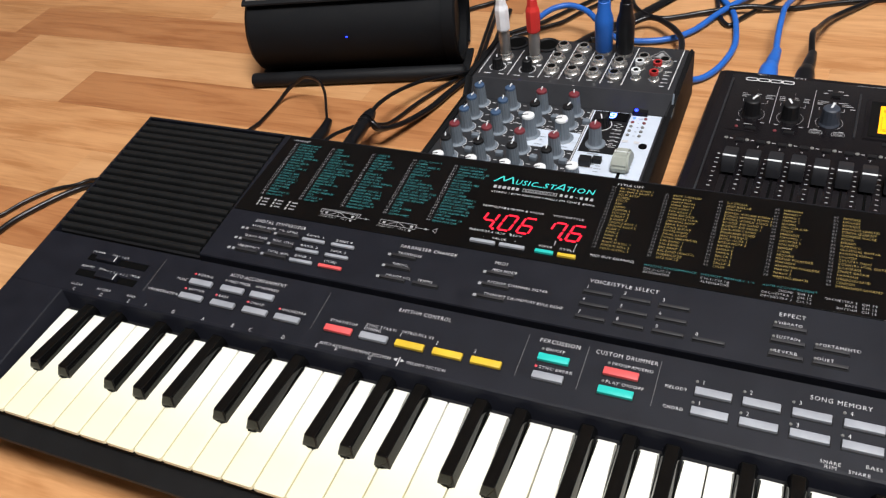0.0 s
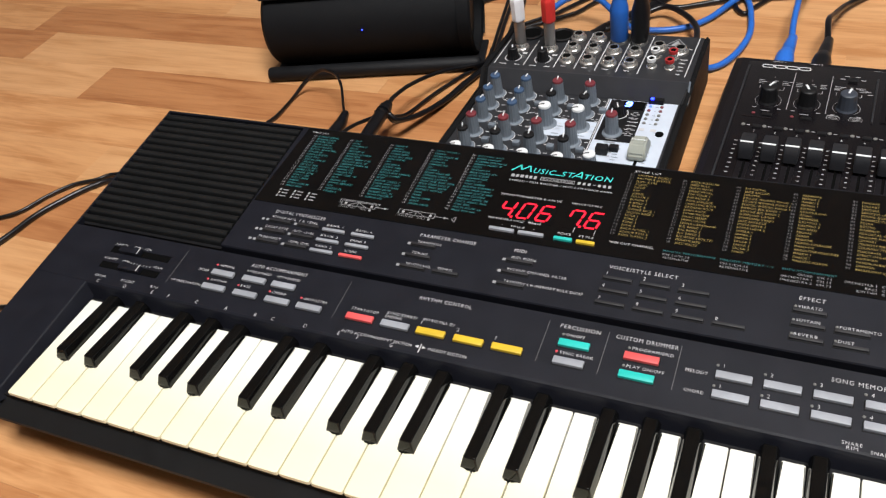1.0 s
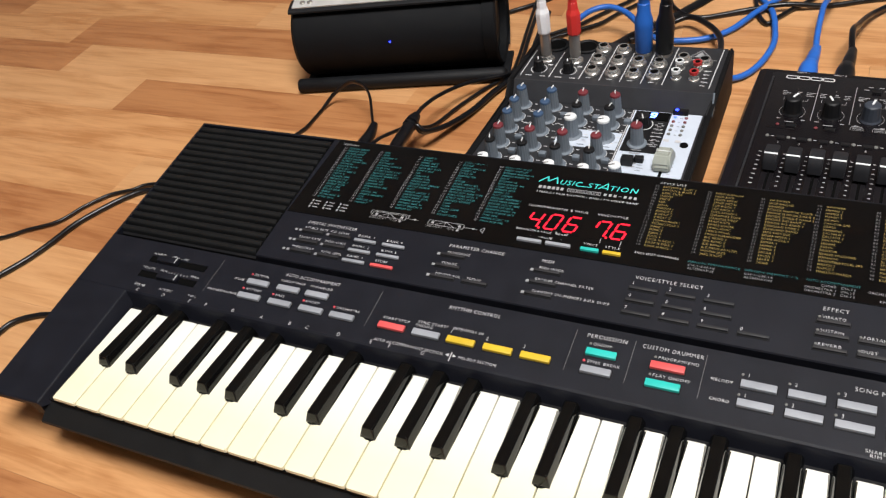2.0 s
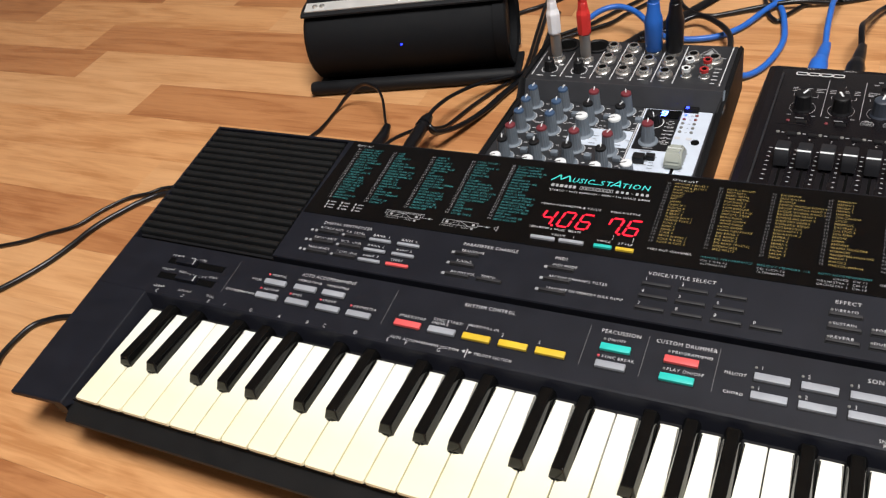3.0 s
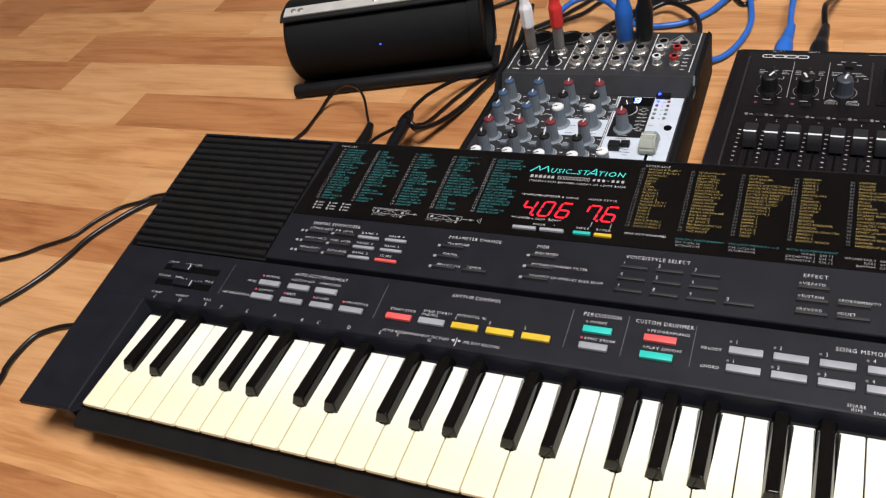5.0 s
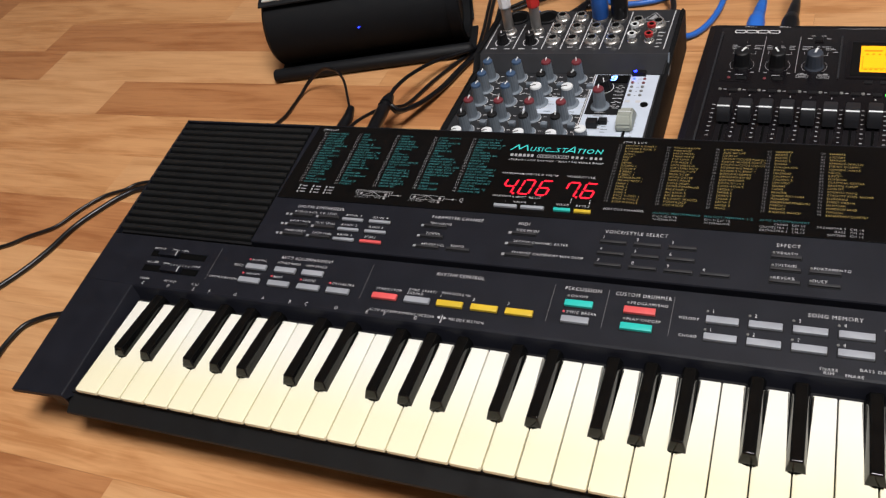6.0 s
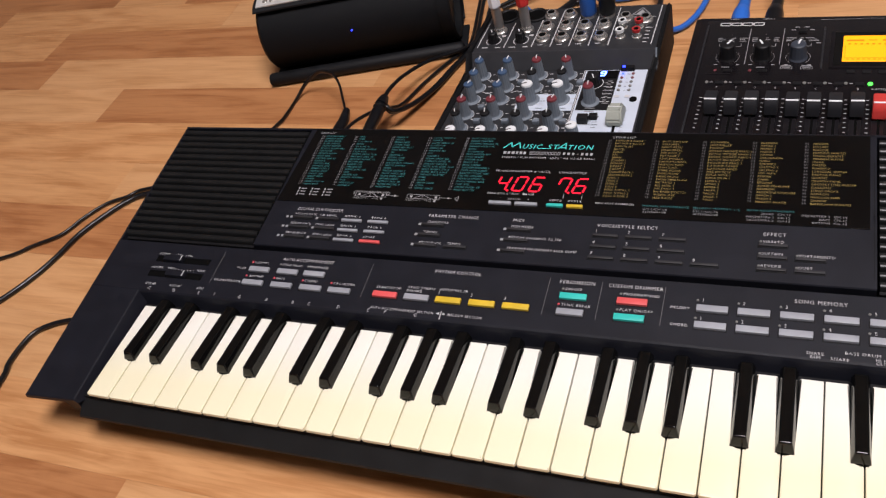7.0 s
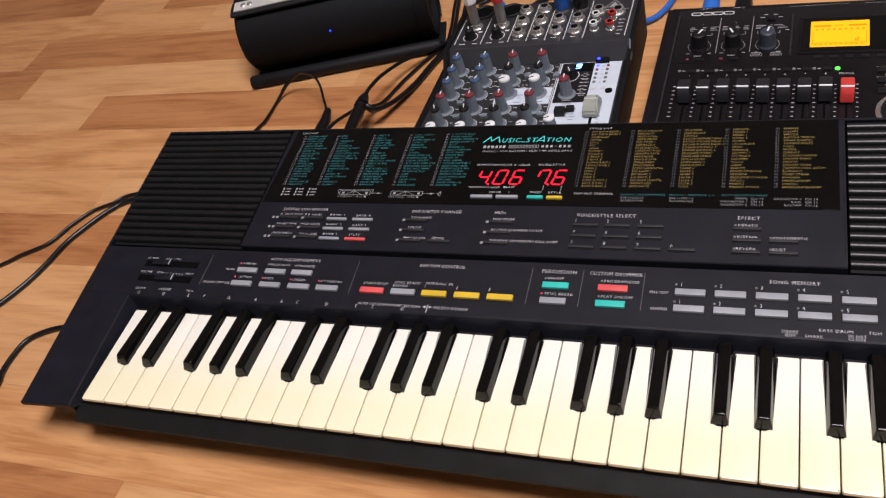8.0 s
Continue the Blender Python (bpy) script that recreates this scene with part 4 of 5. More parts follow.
def mixer():
    mx = thing("audio_mixer", pose(0, 0, 0), "compact black audio mixer with grey knobs, on the floor", "mixer")
    X0, X1, ZP, ZB = 0.1580, 0.3465, 0.030, 0.045
    def skew(bm):
        for v in bm.verts:
            if v.co.x < 0.2:
                v.co.x += 0.055 * (v.co.y - 0.28)
        return bm
    prof = [(0.2800, 0.003), (0.2800, 0.024), (0.2830, 0.0285), (0.3995, 0.0285), (0.4085, 0.0435), (0.4770, 0.0435), (0.4800, 0.0405), (0.4800, 0.003)]
    bm = prism(bmesh.new(), prof, X0 + 0.004, X1 - 0.0085)
    skew(bm)
    part("housing", bm, MIX_BODY, mx)
    side = [(0.2800, 0.0), (0.2780, 0.022), (0.2820, 0.0300), (0.3985, 0.0300), (0.4080, 0.0452), (0.4780, 0.0452), (0.4815, 0.0415), (0.4815, 0.0)]
    for a, b in ((X0, X0 + 0.0062), (X1 - 0.0045, X1)):
        bm = prism(bmesh.new(), side, a, b)
        bmesh.ops.bevel(bm, geom=[e for e in bm.edges if abs(e.verts[0].co.x - e.verts[1].co.x) < 1e-6], offset=0.0012, segments=2, affect="EDGES")
        for v in bm.verts:
            if a == X0:
                v.co.x += 0.055 * (v.co.y - 0.28)
            elif v.co.x > X1 - 0.0020:      # the outer flank leans outwards to the floor
                v.co.x += -0.0030 - v.co.z * (0.10 if v.co.y < 0.4 else 0.0)
            else:
                v.co.x -= 0.0068 if v.co.y < 0.4 else 0.0026
        part("side_cheek", bm, MIX_BODY, mx, smooth=True)
    part("lower_panel", skew(boxed(X0 + 0.0065, X1 - 0.0112, 0.2835, 0.3993, 0.0280, ZP - 0.0005)), MIX_PANEL, mx)
    bm = prism(bmesh.new(), [(0.3995, 0.0280), (0.3995, 0.0298), (0.4080, 0.0446), (0.4095, 0.0446), (0.4095, 0.0280)], X0 + 0.0065, X1 - 0.0072)
    skew(bm)
    part("step", bm, MIX_STEP, mx, "smooth grey sloping step")
    part("step_end", prism(bmesh.new(), [(0.3990, 0.0285), (0.3990, 0.0304), (0.4078, 0.0452), (0.4092, 0.0452), (0.4092, 0.0285)], X1 - 0.0070, X1 - 0.0056), KNOB_GREY, mx, "grey end of the step")
    part("upper_panel", skew(boxed(X0 + 0.0065, X1 - 0.0072, 0.4096, 0.4775, 0.0400, ZB - 0.0005)), MIX_PANEL, mx)
    z = ZP - 0.0002
    # white and black printed fields of the main section
    bm = slab(bmesh.new(), 0.2795, 0.3335, 0.2840, 0.3985, z)
    part("master_field", bm, WHITE_PANEL, mx, "white printed field")
    part("effect_field", slab(bmesh.new(), 0.2808, 0.3098, 0.3420, 0.3978, z + 0.0002), KNOB_BLACK, mx, "black printed field")
    bm = slab(bmesh.new(), 0.3060, 0.3135, 0.2850, 0.3100, z + 0.0002)
    part("effect_field", bm, KNOB_BLACK, mx)
    part("level_field", slab(bmesh.new(), 0.2265, 0.2775, 0.3415, 0.3645, z), WHITE_PANEL, mx, "white printed field")
    bm = bmesh.new()
    stroke(bm, 0.2785, 0.2840, 0.2785, 0.3985, 0.0008, z)
    rng = random.Random(3)
    rows = [0.3915, 0.3735, 0.3560, 0.3350, 0.3160, 0.2985]
    cols = [0.184, 0.211, 0.238, 0.265]
    for x in cols:
        for y in rows:
            ring(bm, 0.0070, 0.0078, (x, y), z, -40, 220)
            for k in range(4):
                xx = x + 0.0085 + rng.uniform(0, 0.006)
                yy = y - 0.004 - rng.uniform(0, 0.005)
                slab(bm, xx, xx + rng.uniform(0.001, 0.003), yy, yy + 0.0007, z)
    tagged(part("panel_print", bm, PRINT, mx, "white printed rings and bars"), kind="stuff")
    bm = bmesh.new()
    for k in range(7):
        y = 0.3480 - 0.0042 * k
        slab(bm, 0.2890, 0.2975, y, y + 0.0008, z + 0.0006)
    for k in range(9):
        y = 0.3860 - 0.0044 * k
        slab(bm, 0.3020, 0.3020 + rng.uniform(0.003, 0.0058), y, y + 0.0010, z + 0.0004)
        slab(bm, 0.3225, 0.3225 + rng.uniform(0.001, 0.003), y - 0.045, y - 0.0444, z + 0.0004)
    tagged(part("panel_print", bm, PRINT_DIM, mx), kind="stuff")
    bm = bmesh.new()
    for x in cols:
        for y in rows:
            for sx in (-1, 1):
                slab(bm, x + sx * 0.0078 - 0.0010, x + sx * 0.0078 + 0.0010, y - 0.0068, y - 0.0060, z + 0.0004)
            slab(bm, x + 0.0095, x + 0.0125, y + 0.0015, y + 0.0022, z + 0.0004)
            slab(bm, x - 0.0006, x + 0.0006, y + 0.0086, y + 0.0096, z + 0.0004)
    for k in range(6):
        for x0, w in ((0.3000, 0.0040), (0.3052, 0.0034)):
            slab(bm, x0, x0 + w * rng.uniform(0.6, 1), 0.3790 - 0.0052 * k, 0.3797 - 0.0052 * k, z + 0.0006)
    ring(bm, 0.0079, 0.0086, (0.2900, 0.3790), z + 0.0006, -110, 40)
    for x in (0.3130, 0.3220):
        slab(bm, x - 0.0022, x + 0.0022, 0.3590, 0.3620, z + 0.0006)
    tagged(part("panel_print", bm, PRINT, mx, "small white printed marks"), kind="stuff")
    bm = bmesh.new()
    for k in range(10):
        x0 = 0.2245 + (k % 5) * 0.0104
        slab(bm, x0, x0 + rng.uniform(0.003, 0.007), 0.3440 + (k // 5) * 0.0100, 0.3447 + (k // 5) * 0.0100, z + 0.0004)
    for k in range(5):
        slab(bm, 0.2985, 0.2985 + rng.uniform(0.003, 0.006), 0.3330 - 0.0035 * k, 0.3336 - 0.0035 * k, z + 0.0004)
        slab(bm, 0.3170, 0.3170 + rng.uniform(0.001, 0.003), 0.3915 - 0.0058 * k, 0.3921 - 0.0058 * k, z + 0.0004)
    tagged(part("field_print", bm, KNOB_GREY, mx, "grey printed marks on white"), kind="stuff")
    caps = {"b": (KNOB_BLUE, "dark blue cap"), "r": (KNOB_RED, "dark red cap"), "k": (KNOB_BLACK, "black cap"), "w": (KNOB_WHITE, "white cap"), "g": (KNOB_GREY, "grey cap")}
    for ci, pattern in enumerate(("bbbrkw", "bbbrkw", "rkwrkw", "rkwrkw")):
        for ri, c in enumerate(pattern):
            m, l = caps[c]
            big = c == "w"
            turn = rng.uniform(-20, 20) if c != "w" else 110
            if big and ri == 5:
                knob(mx, cols[ci], rows[ri], ZP - 0.0005, 0.0056, 0.0150, KNOB_GREY, m, turn, l)
            else:
                knob(mx, cols[ci], rows[ri], ZP - 0.0005, 0.0060 if big else 0.0051, 0.0185 if big else 0.0185, KNOB_GREY, m, turn, l, tip=0.0 if big else 0.0008)
    knob(mx, 0.2920, 0.3530, ZP, 0.0054, 0.0180, KNOB_GREY, KNOB_RED, 5, "dark red cap", tip=0.0008)
    knob(mx, 0.2900, 0.3790, ZP, 0.0062, 0.0095, KNOB_BLACK, KNOB_BLACK, 200, "black cap")
    knob(mx, 0.2870, 0.3060, ZP, 0.0056, 0.0140, KNOB_GREY, KNOB_WHITE, 110, "white cap")
    part("black_switch", boxed(0.2865, 0.2955, 0.3230, 0.3300, ZP, ZP + 0.0065, 0.0008), KNOB_BLACK, mx, smooth=True)
    part("black_switch", boxed(0.2955, 0.3025, 0.3285, 0.3335, ZP, ZP + 0.0045, 0.0008), KNOB_BLACK, mx, smooth=True)
    for x, y in ((0.2240, 0.3800), (0.2515, 0.3800), (0.2780, 0.3790), (0.1965, 0.3440), (0.2235, 0.3250), (0.2510, 0.3250), (0.2740, 0.3255), (0.1975, 0.3250)):
        part("push_switch", boxed(x - 0.0028, x + 0.0028, y - 0.0022, y + 0.0022, ZP - 0.0006, ZP + 0.0032, 0.0005), KNOB_GREY, mx, "small grey push switch", smooth=True)
    # effect display and level lamps
    disp = part("effect_display", boxed(0.2915, 0.3085, 0.3860, 0.3970, ZP - 0.001, ZP + 0.0006), HOLE, mx, "black display window")
    bm = bmesh.new()
    for q in ((0.2945, 0.3948, 0.2983, 0.3948), (0.2983, 0.3947, 0.2980, 0.3920), (0.2945, 0.3947, 0.2941, 0.3920), (0.2941, 0.3920, 0.2980, 0.3920), (0.2980, 0.3920, 0.2977, 0.3893), (0.2938, 0.3891, 0.2977, 0.3891)):
        stroke(bm, *q, 0.0015, ZP + 0.0009)
    part("digit", bm, LED_BLUE_CORE, disp, "glowing blue digit")
    part("power_lamp", boxed(0.3105, 0.3225, 0.3960, 0.4000, ZP - 0.0005, ZP + 0.004, 0.0006), MIX_BODY, mx)
    part("lit_lamp", turned([(0.0014, 0), (0.0014, 0.0004), (0.0008, 0.0007)], (0.3135, 0.3976, ZP + 0.004), seg=12), LED_BLUE, mx, "glowing blue lamp", smooth=True)
    part("lit_lamp", turned([(0.0013, 0), (0.0013, 0.0006), (0.0007, 0.0010)], (0.3132, 0.3925, ZP), seg=12), LED_BLUE, mx, "glowing blue lamp", smooth=True)
    for i, x in enumerate((0.3130, 0.3220)):
        for k in range(5):
            if i == 0 and k == 0:
                continue
            part("level_lamp", turned([(0.0014, 0), (0.0014, 0.0006), (0.0008, 0.0011)], (x, 0.3925 - 0.0058 * k, ZP), seg=12), KNOB_RED if k < 2 else LED_OFF, mx, "unlit level lamp", smooth=True)
    part("phones_socket", turned([(0.0032, 0), (0.0032, 0.0008), (0.0025, 0.0012)], (0.3275, 0.3565, ZP), seg=18), HOLE, mx, smooth=True)
    part("slot", boxed(0.3165, 0.3188, 0.2860, 0.3500, ZP - 0.001, ZP + 0.0002), HOLE, mx)
    bm = bmesh.new()
    loft(bm, [(0.3110, 0.3200, ZP), (0.3245, 0.3200, ZP), (0.3245, 0.3420, ZP), (0.3110, 0.3420, ZP)], [(0.3110, 0.3200, ZP + 0.006), (0.3245, 0.3200, ZP + 0.006), (0.3245, 0.3420, ZP + 0.006), (0.3110, 0.3420, ZP + 0.006)],
         [(0.3120, 0.3260, ZP + 0.0125), (0.3235, 0.3260, ZP + 0.0125), (0.3235, 0.3360, ZP + 0.0125), (0.3120, 0.3360, ZP + 0.0125)])
    bmesh.ops.bevel(bm, geom=list(bm.edges), offset=0.0015, segments=2, affect="EDGES")
    f = part("fader_cap", bm, FADER_CAP, mx, "pale grey-green fader cap", smooth=True)
    part("fader_line", boxed(0.3125, 0.3230, 0.3306, 0.3312, ZP + 0.0122, ZP + 0.0128), KNOB_WHITE, f)
    # connectors on the raised back
    zb = ZB - 0.0005
    bm = bmesh.new()
    for x, y0, y1 in ((0.1745, 0.4150, 0.4560), (0.2005, 0.4150, 0.4560), (0.2270, 0.4150, 0.4740), (0.2445, 0.4150, 0.4740), (0.2620, 0.4150, 0.4740), (0.2795, 0.4150, 0.4740), (0.2970, 0.4150, 0.4740), (0.3345, 0.4150, 0.4760)):
        stroke(bm, x, y0, x + 0.0015, y1, 0.0008, zb + 0.0003)
    for x in (0.188, 0.2145):
        ring(bm, 0.0066, 0.0073, (x, 0.4262), zb + 0.0003, -60, 240)
        slab(bm, x - 0.009, x - 0.003, 0.4150, 0.4160, zb + 0.0003)
        slab(bm, x + 0.004, x + 0.009, 0.4150, 0.4160, zb + 0.0003)
        slab(bm, x + 0.006, x + 0.010, 0.4330, 0.4350, zb + 0.0003)
    for k in range(5):
        slab(bm, 0.3265, 0.3265 + rng.uniform(0.003, 0.006), 0.4400 - k * 0.0055, 0.4409 - k * 0.0055, zb + 0.0003)
    slab(bm, 0.2985, 0.3330, 0.4572, 0.4578, zb + 0.0003)
    for x in (0.2356, 0.2535, 0.2710, 0.2885):
        for y in (0.4355, 0.4542, 0.4175):
            slab(bm, x - 0.0034, x - 0.0034 + rng.uniform(0.003, 0.006), y, y + 0.0009, zb + 0.0003)
        slab(bm, x - 0.0066, x - 0.0058, 0.4380, 0.4405, zb + 0.0003)
    tagged(part("panel_print", bm, PRINT, mx), kind="stuff")
    for x in (0.1915, 0.2195):
        part("microphone_socket", turned([(0.0115, 0), (0.0115, 0.0016), (0.0100, 0.0022), (0.0092, 0.0010), (0.0086, 0.0006)], (x, 0.4665, zb), seg=26), KNOB_BLACK, mx, "round black microphone socket", smooth=True)
        part("socket_well", turned([(0.0084, 0.0008), (0.0084, 0.0013)], (x, 0.4665, zb), seg=24), HOLE, mx)
    for x in (0.188, 0.2145):
        knob(mx, x, 0.4262, zb, 0.0048, 0.0095, KNOB_BLACK, KNOB_BLACK, 20, "black cap")
    for x in (0.2356, 0.2535, 0.2710, 0.2885):
        for y in (0.4262, 0.4448, 0.4635):
            jack(mx, x, y, zb)
    jack(mx, 0.3065, 0.4545, zb)
    jack(mx, 0.3245, 0.4515, zb)
    jack(mx, 0.1905, 0.4412, zb)
    jack(mx, 0.2165, 0.4420, zb)
    for x, m, l in ((0.3060, KNOB_WHITE, "white phono socket"), (0.3205, PHONO_RED, "red phono socket")):
        for y in (0.4270, 0.4415):
            s = part("phono_socket", turned([(0.0044, 0), (0.0044, 0.0010), (0.0035, 0.0014), (0.0035, 0.0070)], (x, y, zb), seg=18), CHROME, mx, l, smooth=True)
            part("collar", turned([(0.0037, 0.0058), (0.0037, 0.0086), (0.0024, 0.0086), (0.0024, 0.0070)], (x, y, zb), seg=18), m, s, smooth=True)
            part("hole", turned([(0.0018, 0.0070), (0.0018, 0.0088)], (x, y, zb), seg=10), HOLE, s)
    bm = bmesh.new()
    for q in ((0.3105, 0.4615, 0.3275, 0.4615), (0.3275, 0.4615, 0.3190, 0.4725), (0.3190, 0.4725, 0.3105, 0.4615)):
        stroke(bm, *q, 0.0007, zb + 0.0004)
    bm.faces.new([bm.verts.new(c) for c in ((0.3145, 0.4620, zb + 0.0004), (0.3235, 0.4620, zb + 0.0004), (0.3190, 0.4700, zb + 0.0004))])
    part("triangle_mark", bm, PRINT_DIM, mx, "grey triangle mark")


def plug(name, x, y, z, mat, cable_mat, label, steel, path, r=0.0062, body=0.029, lean=(0, 0)):
    """An upright plug in the mixer and the cord that leaves it; steel is the length of bare sleeve."""
    p = thing(name, pose(x, y, z), label, "audio cable", "leads plugged into the mixer")
    lx, ly = lean

    def tilt(bm):
        for v in bm.verts:
            v.co.x += lx * v.co.z
            v.co.y += ly * v.co.z
        return bm
    if steel:
        part("sleeve", tilt(turned([(0.0034, -0.004), (0.0034, 0.004), (0.0046, 0.005), (0.0047, steel - 0.003), (0.0042, steel)], seg=18)), STEEL, p, "bare steel sleeve", smooth=True)
    part("plug_body", tilt(turned([(r * 0.84, steel), (r * 0.96, steel + 0.0015), (r, steel + body * 0.58), (r * 0.97, steel + body * 0.66), (r * 0.74, steel + body * 0.80), (r * 0.66, steel + body), (r * 0.50, steel + body + 0.001)], seg=8 if steel else 18)), mat, p, smooth=not steel)
    top = steel + body
    part("strain_relief", tilt(turned([(r * 0.60, top), (r * 0.56, top + 0.004), (r * 0.62, top + 0.005), (r * 0.52, top + 0.009), (r * 0.56, top + 0.010), (r * 0.45, top + 0.016)], seg=14)), mat, p, smooth=True)
    start = (lx * (top + 0.012), ly * (top + 0.012), top + 0.012)
    part("cord", sweep([start] + [(a - x, b - y, c - z) for a, b, c in path], 0.0023), cable_mat, p, smooth=True)
    return p


def recorder():
    rc = thing("multitrack_recorder", pose(0.371, 0.4535, 0, 0, 0, -2.0), "black multitrack recorder with faders and amber screen", "recorder")
    W, D, T = 0.252, 0.176, 0.045
    bm = bmesh.new()
    loft(bm, [(-0.009, -D + 0.004, 0.003), (W + 0.009, -D + 0.004, 0.003), (W + 0.009, -0.004, 0.003), (-0.009, -0.004, 0.003)], [(-0.0115, -D, 0.008), (W + 0.0115, -D, 0.008), (W + 0.0115, 0, 0.008), (-0.0115, 0, 0.008)],
         [(-0.0025, -D, T - 0.003), (W + 0.0025, -D, T - 0.003), (W + 0.0025, 0, T - 0.003), (-0.0025, 0, T - 0.003)], [(0.003, -D + 0.003, T), (W - 0.003, -D + 0.003, T), (W - 0.003, -0.003, T), (0.003, -0.003, T)])
    part("housing", bm, REC_BODY, rc)
    for x, y in ((0.02, -0.02), (W - 0.02, -0.02), (0.02, -D + 0.02), (W - 0.02, -D + 0.02)):
        part("foot", turned([(0.007, 0), (0.008, 0.001), (0.008, 0.004)], (x, y, 0)), RUBBER, rc, smooth=True)
    part("control_panel", boxed(0.0085, W - 0.0085, -D + 0.004, -0.0075, T - 0.002, T + 0.0006, 0.0005), REC_PANEL, rc, "glossy black control panel", smooth=True)
    z = T + 0.0009
    # input section
    for x, turn in ((0.0310, -25), (0.0577, 25), (0.0843, -12)):
        big = x > 0.08
        knob(rc, x, -0.0610, T, 0.0067, 0.0132, REC_KNOB if big else KNOB_BLACK, REC_KNOB if big else KNOB_BLACK, turn, "slate cap" if big else "black cap", wide=0.0007, ridge=0.025)
    bm = bmesh.new()
    rng = random.Random(8)
    for x in (0.0310, 0.0577, 0.0843):
        ring(bm, 0.0090, 0.00925, (x, -0.0610), z, -50, 50)
        ring(bm, 0.0090, 0.00925, (x, -0.0610), z, 130, 230)
        for dx in (-0.0095, 0.0075):
            slab(bm, x + dx, x + dx + 0.0028, -0.0716, -0.0708, z)
        if x < 0.08:
            slab(bm, x - 0.0033, x + 0.0030, -0.0750, -0.0742, z)
        for dx, w in ((-0.0105, 0.006), (0.0, 0.004), (0.0065, 0.007)):
            for k in range(3):
                slab(bm, x + dx, x + dx + w * rng.uniform(0.5, 1), -0.0345 - k * 0.0022, -0.0338 - k * 0.0022, z)
        stroke(bm, x - 0.0085, -0.0420, x - 0.0085, -0.0460, 0.00035, z)
        stroke(bm, x + 0.0085, -0.0420, x + 0.0085, -0.0460, 0.00035, z)
        stroke(bm, x + 0.0085, -0.0460, x + 0.0045, -0.0460, 0.00035, z)
    for x in (0.0450, 0.0713):
        stroke(bm, x, -0.0205, x, -0.0705, 0.00045, z)
    for x in (0.0768, 0.0915):
        for q in ((x - 0.0042, -0.0765, x + 0.0042, -0.0765), (x - 0.0042, -0.0735, x + 0.0042, -0.0735), (x - 0.0042, -0.0765, x - 0.0042, -0.0735), (x + 0.0042, -0.0765, x + 0.0042, -0.0735)):
            stroke(bm, *q, 0.0003, z)
        slab(bm, x - 0.0030, x + 0.0030, -0.0753, -0.0747, z)
        slab(bm, x - 0.0038, x + 0.0034, -0.0726, -0.0719, z)
    write(bm, "1", 0.0305, 0.0315, -0.0300, 0.0020, z)
    write(bm, "2", 0.0568, 0.0583, -0.0300, 0.0020, z)
    write(bm, "OUTPUT", 0.1290, 0.1400, -0.0085, 0.0016, z)
    stroke(bm, 0.0980, -0.0085, 0.1280, -0.0080, 0.0004, z)
    stroke(bm, 0.1405, -0.0080, 0.1440, -0.0080, 0.0004, z)
    stroke(bm, 0.1560, -0.0080, 0.1760, -0.0080, 0.0004, z)
    tagged(part("panel_print", bm, PRINT_DIM, rc, "white printed lines and bars"), kind="stuff")
    for word, x in (("INPUT 1", 0.0265), ("INPUT 2", 0.0535)):
        part("lettering", write(bmesh.new(), word, x, x + 0.0088, -0.0072, 0.0019, z), PRINT, rc)
    # maker's mark: four plain flat shapes, the middle ones hollow
    bm = bmesh.new()
    for i in range(4):
        x0, x1, y0, y1, w = 0.0197 + i * 0.0089, 0.0197 + i * 0.0089 + 0.0080, -0.0156, -0.0118, 0.0010
        for q in ((x0 + 0.0008, y0, x1 - 0.0008, y0), (x0 + 0.0008, y1, x1 - 0.0008, y1)):
            stroke(bm, *q, w, z)
        for xx, s in ((x0, 1), (x1, -1)):
            stroke(bm, xx, y0 + 0.0006, xx, y1 - 0.0006, w, z)
            stroke(bm, xx, y0 + 0.0007, xx + s * 0.0009, y0, w, z + 0.00005)
            stroke(bm, xx, y1 - 0.0007, xx + s * 0.0009, y1, w, z + 0.00005)
    part("maker_mark", bm, PRINT, rc, "white outlined maker's mark")
    part("toggle_switch", boxed(0.0820, 0.0885, -0.0270, -0.0220, T, T + 0.0020, 0.0005), KNOB_BLACK, rc, smooth=True)
    bm = bmesh.new()
    for x, y in ((0.0765, -0.0235), (0.0905, -0.0235), (0.0790, -0.0195), (0.0865, -0.0195), (0.0700 + 0.004, -0.0385), (0.0950, -0.0385), (0.0780, -0.0350), (0.0880, -0.0350), (0.0965, -0.0420)):
        slab(bm, x, x + 0.0035, y, y + 0.0010, z)
    tagged(part("panel_print", bm, PRINT_DIM, rc), kind="stuff")
    for x in (0.0235, 0.0500):
        part("clip_lamp", turned([(0.0013, 0), (0.0013, 0.0006), (0.0006, 0.0010)], (x, -0.0790, T + 0.0006), seg=12), KNOB_RED, rc, "small dim red lamp", smooth=True)
        part("slide_button", boxed(x + 0.0060, x + 0.0130, -0.0810, -0.0775, T, T + 0.0016, 0.0004), KNOB_BLACK, rc, smooth=True)
    # screen
    part("panel_rib", boxed(0.1012, 0.1026, -0.0765, -0.0200, T, T + 0.0022, 0.0006), MIX_PANEL, rc, "raised rib", smooth=True)
    part("panel_rib", boxed(0.0165, 0.0360, -0.0836, -0.0829, T, T + 0.0010, 0.0002), REC_BODY, rc)
    part("panel_rib", boxed(0.0092, 0.0106, -0.1680, -0.0150, T, T + 0.0018, 0.0005), MIX_PANEL, rc, "raised rib", smooth=True)
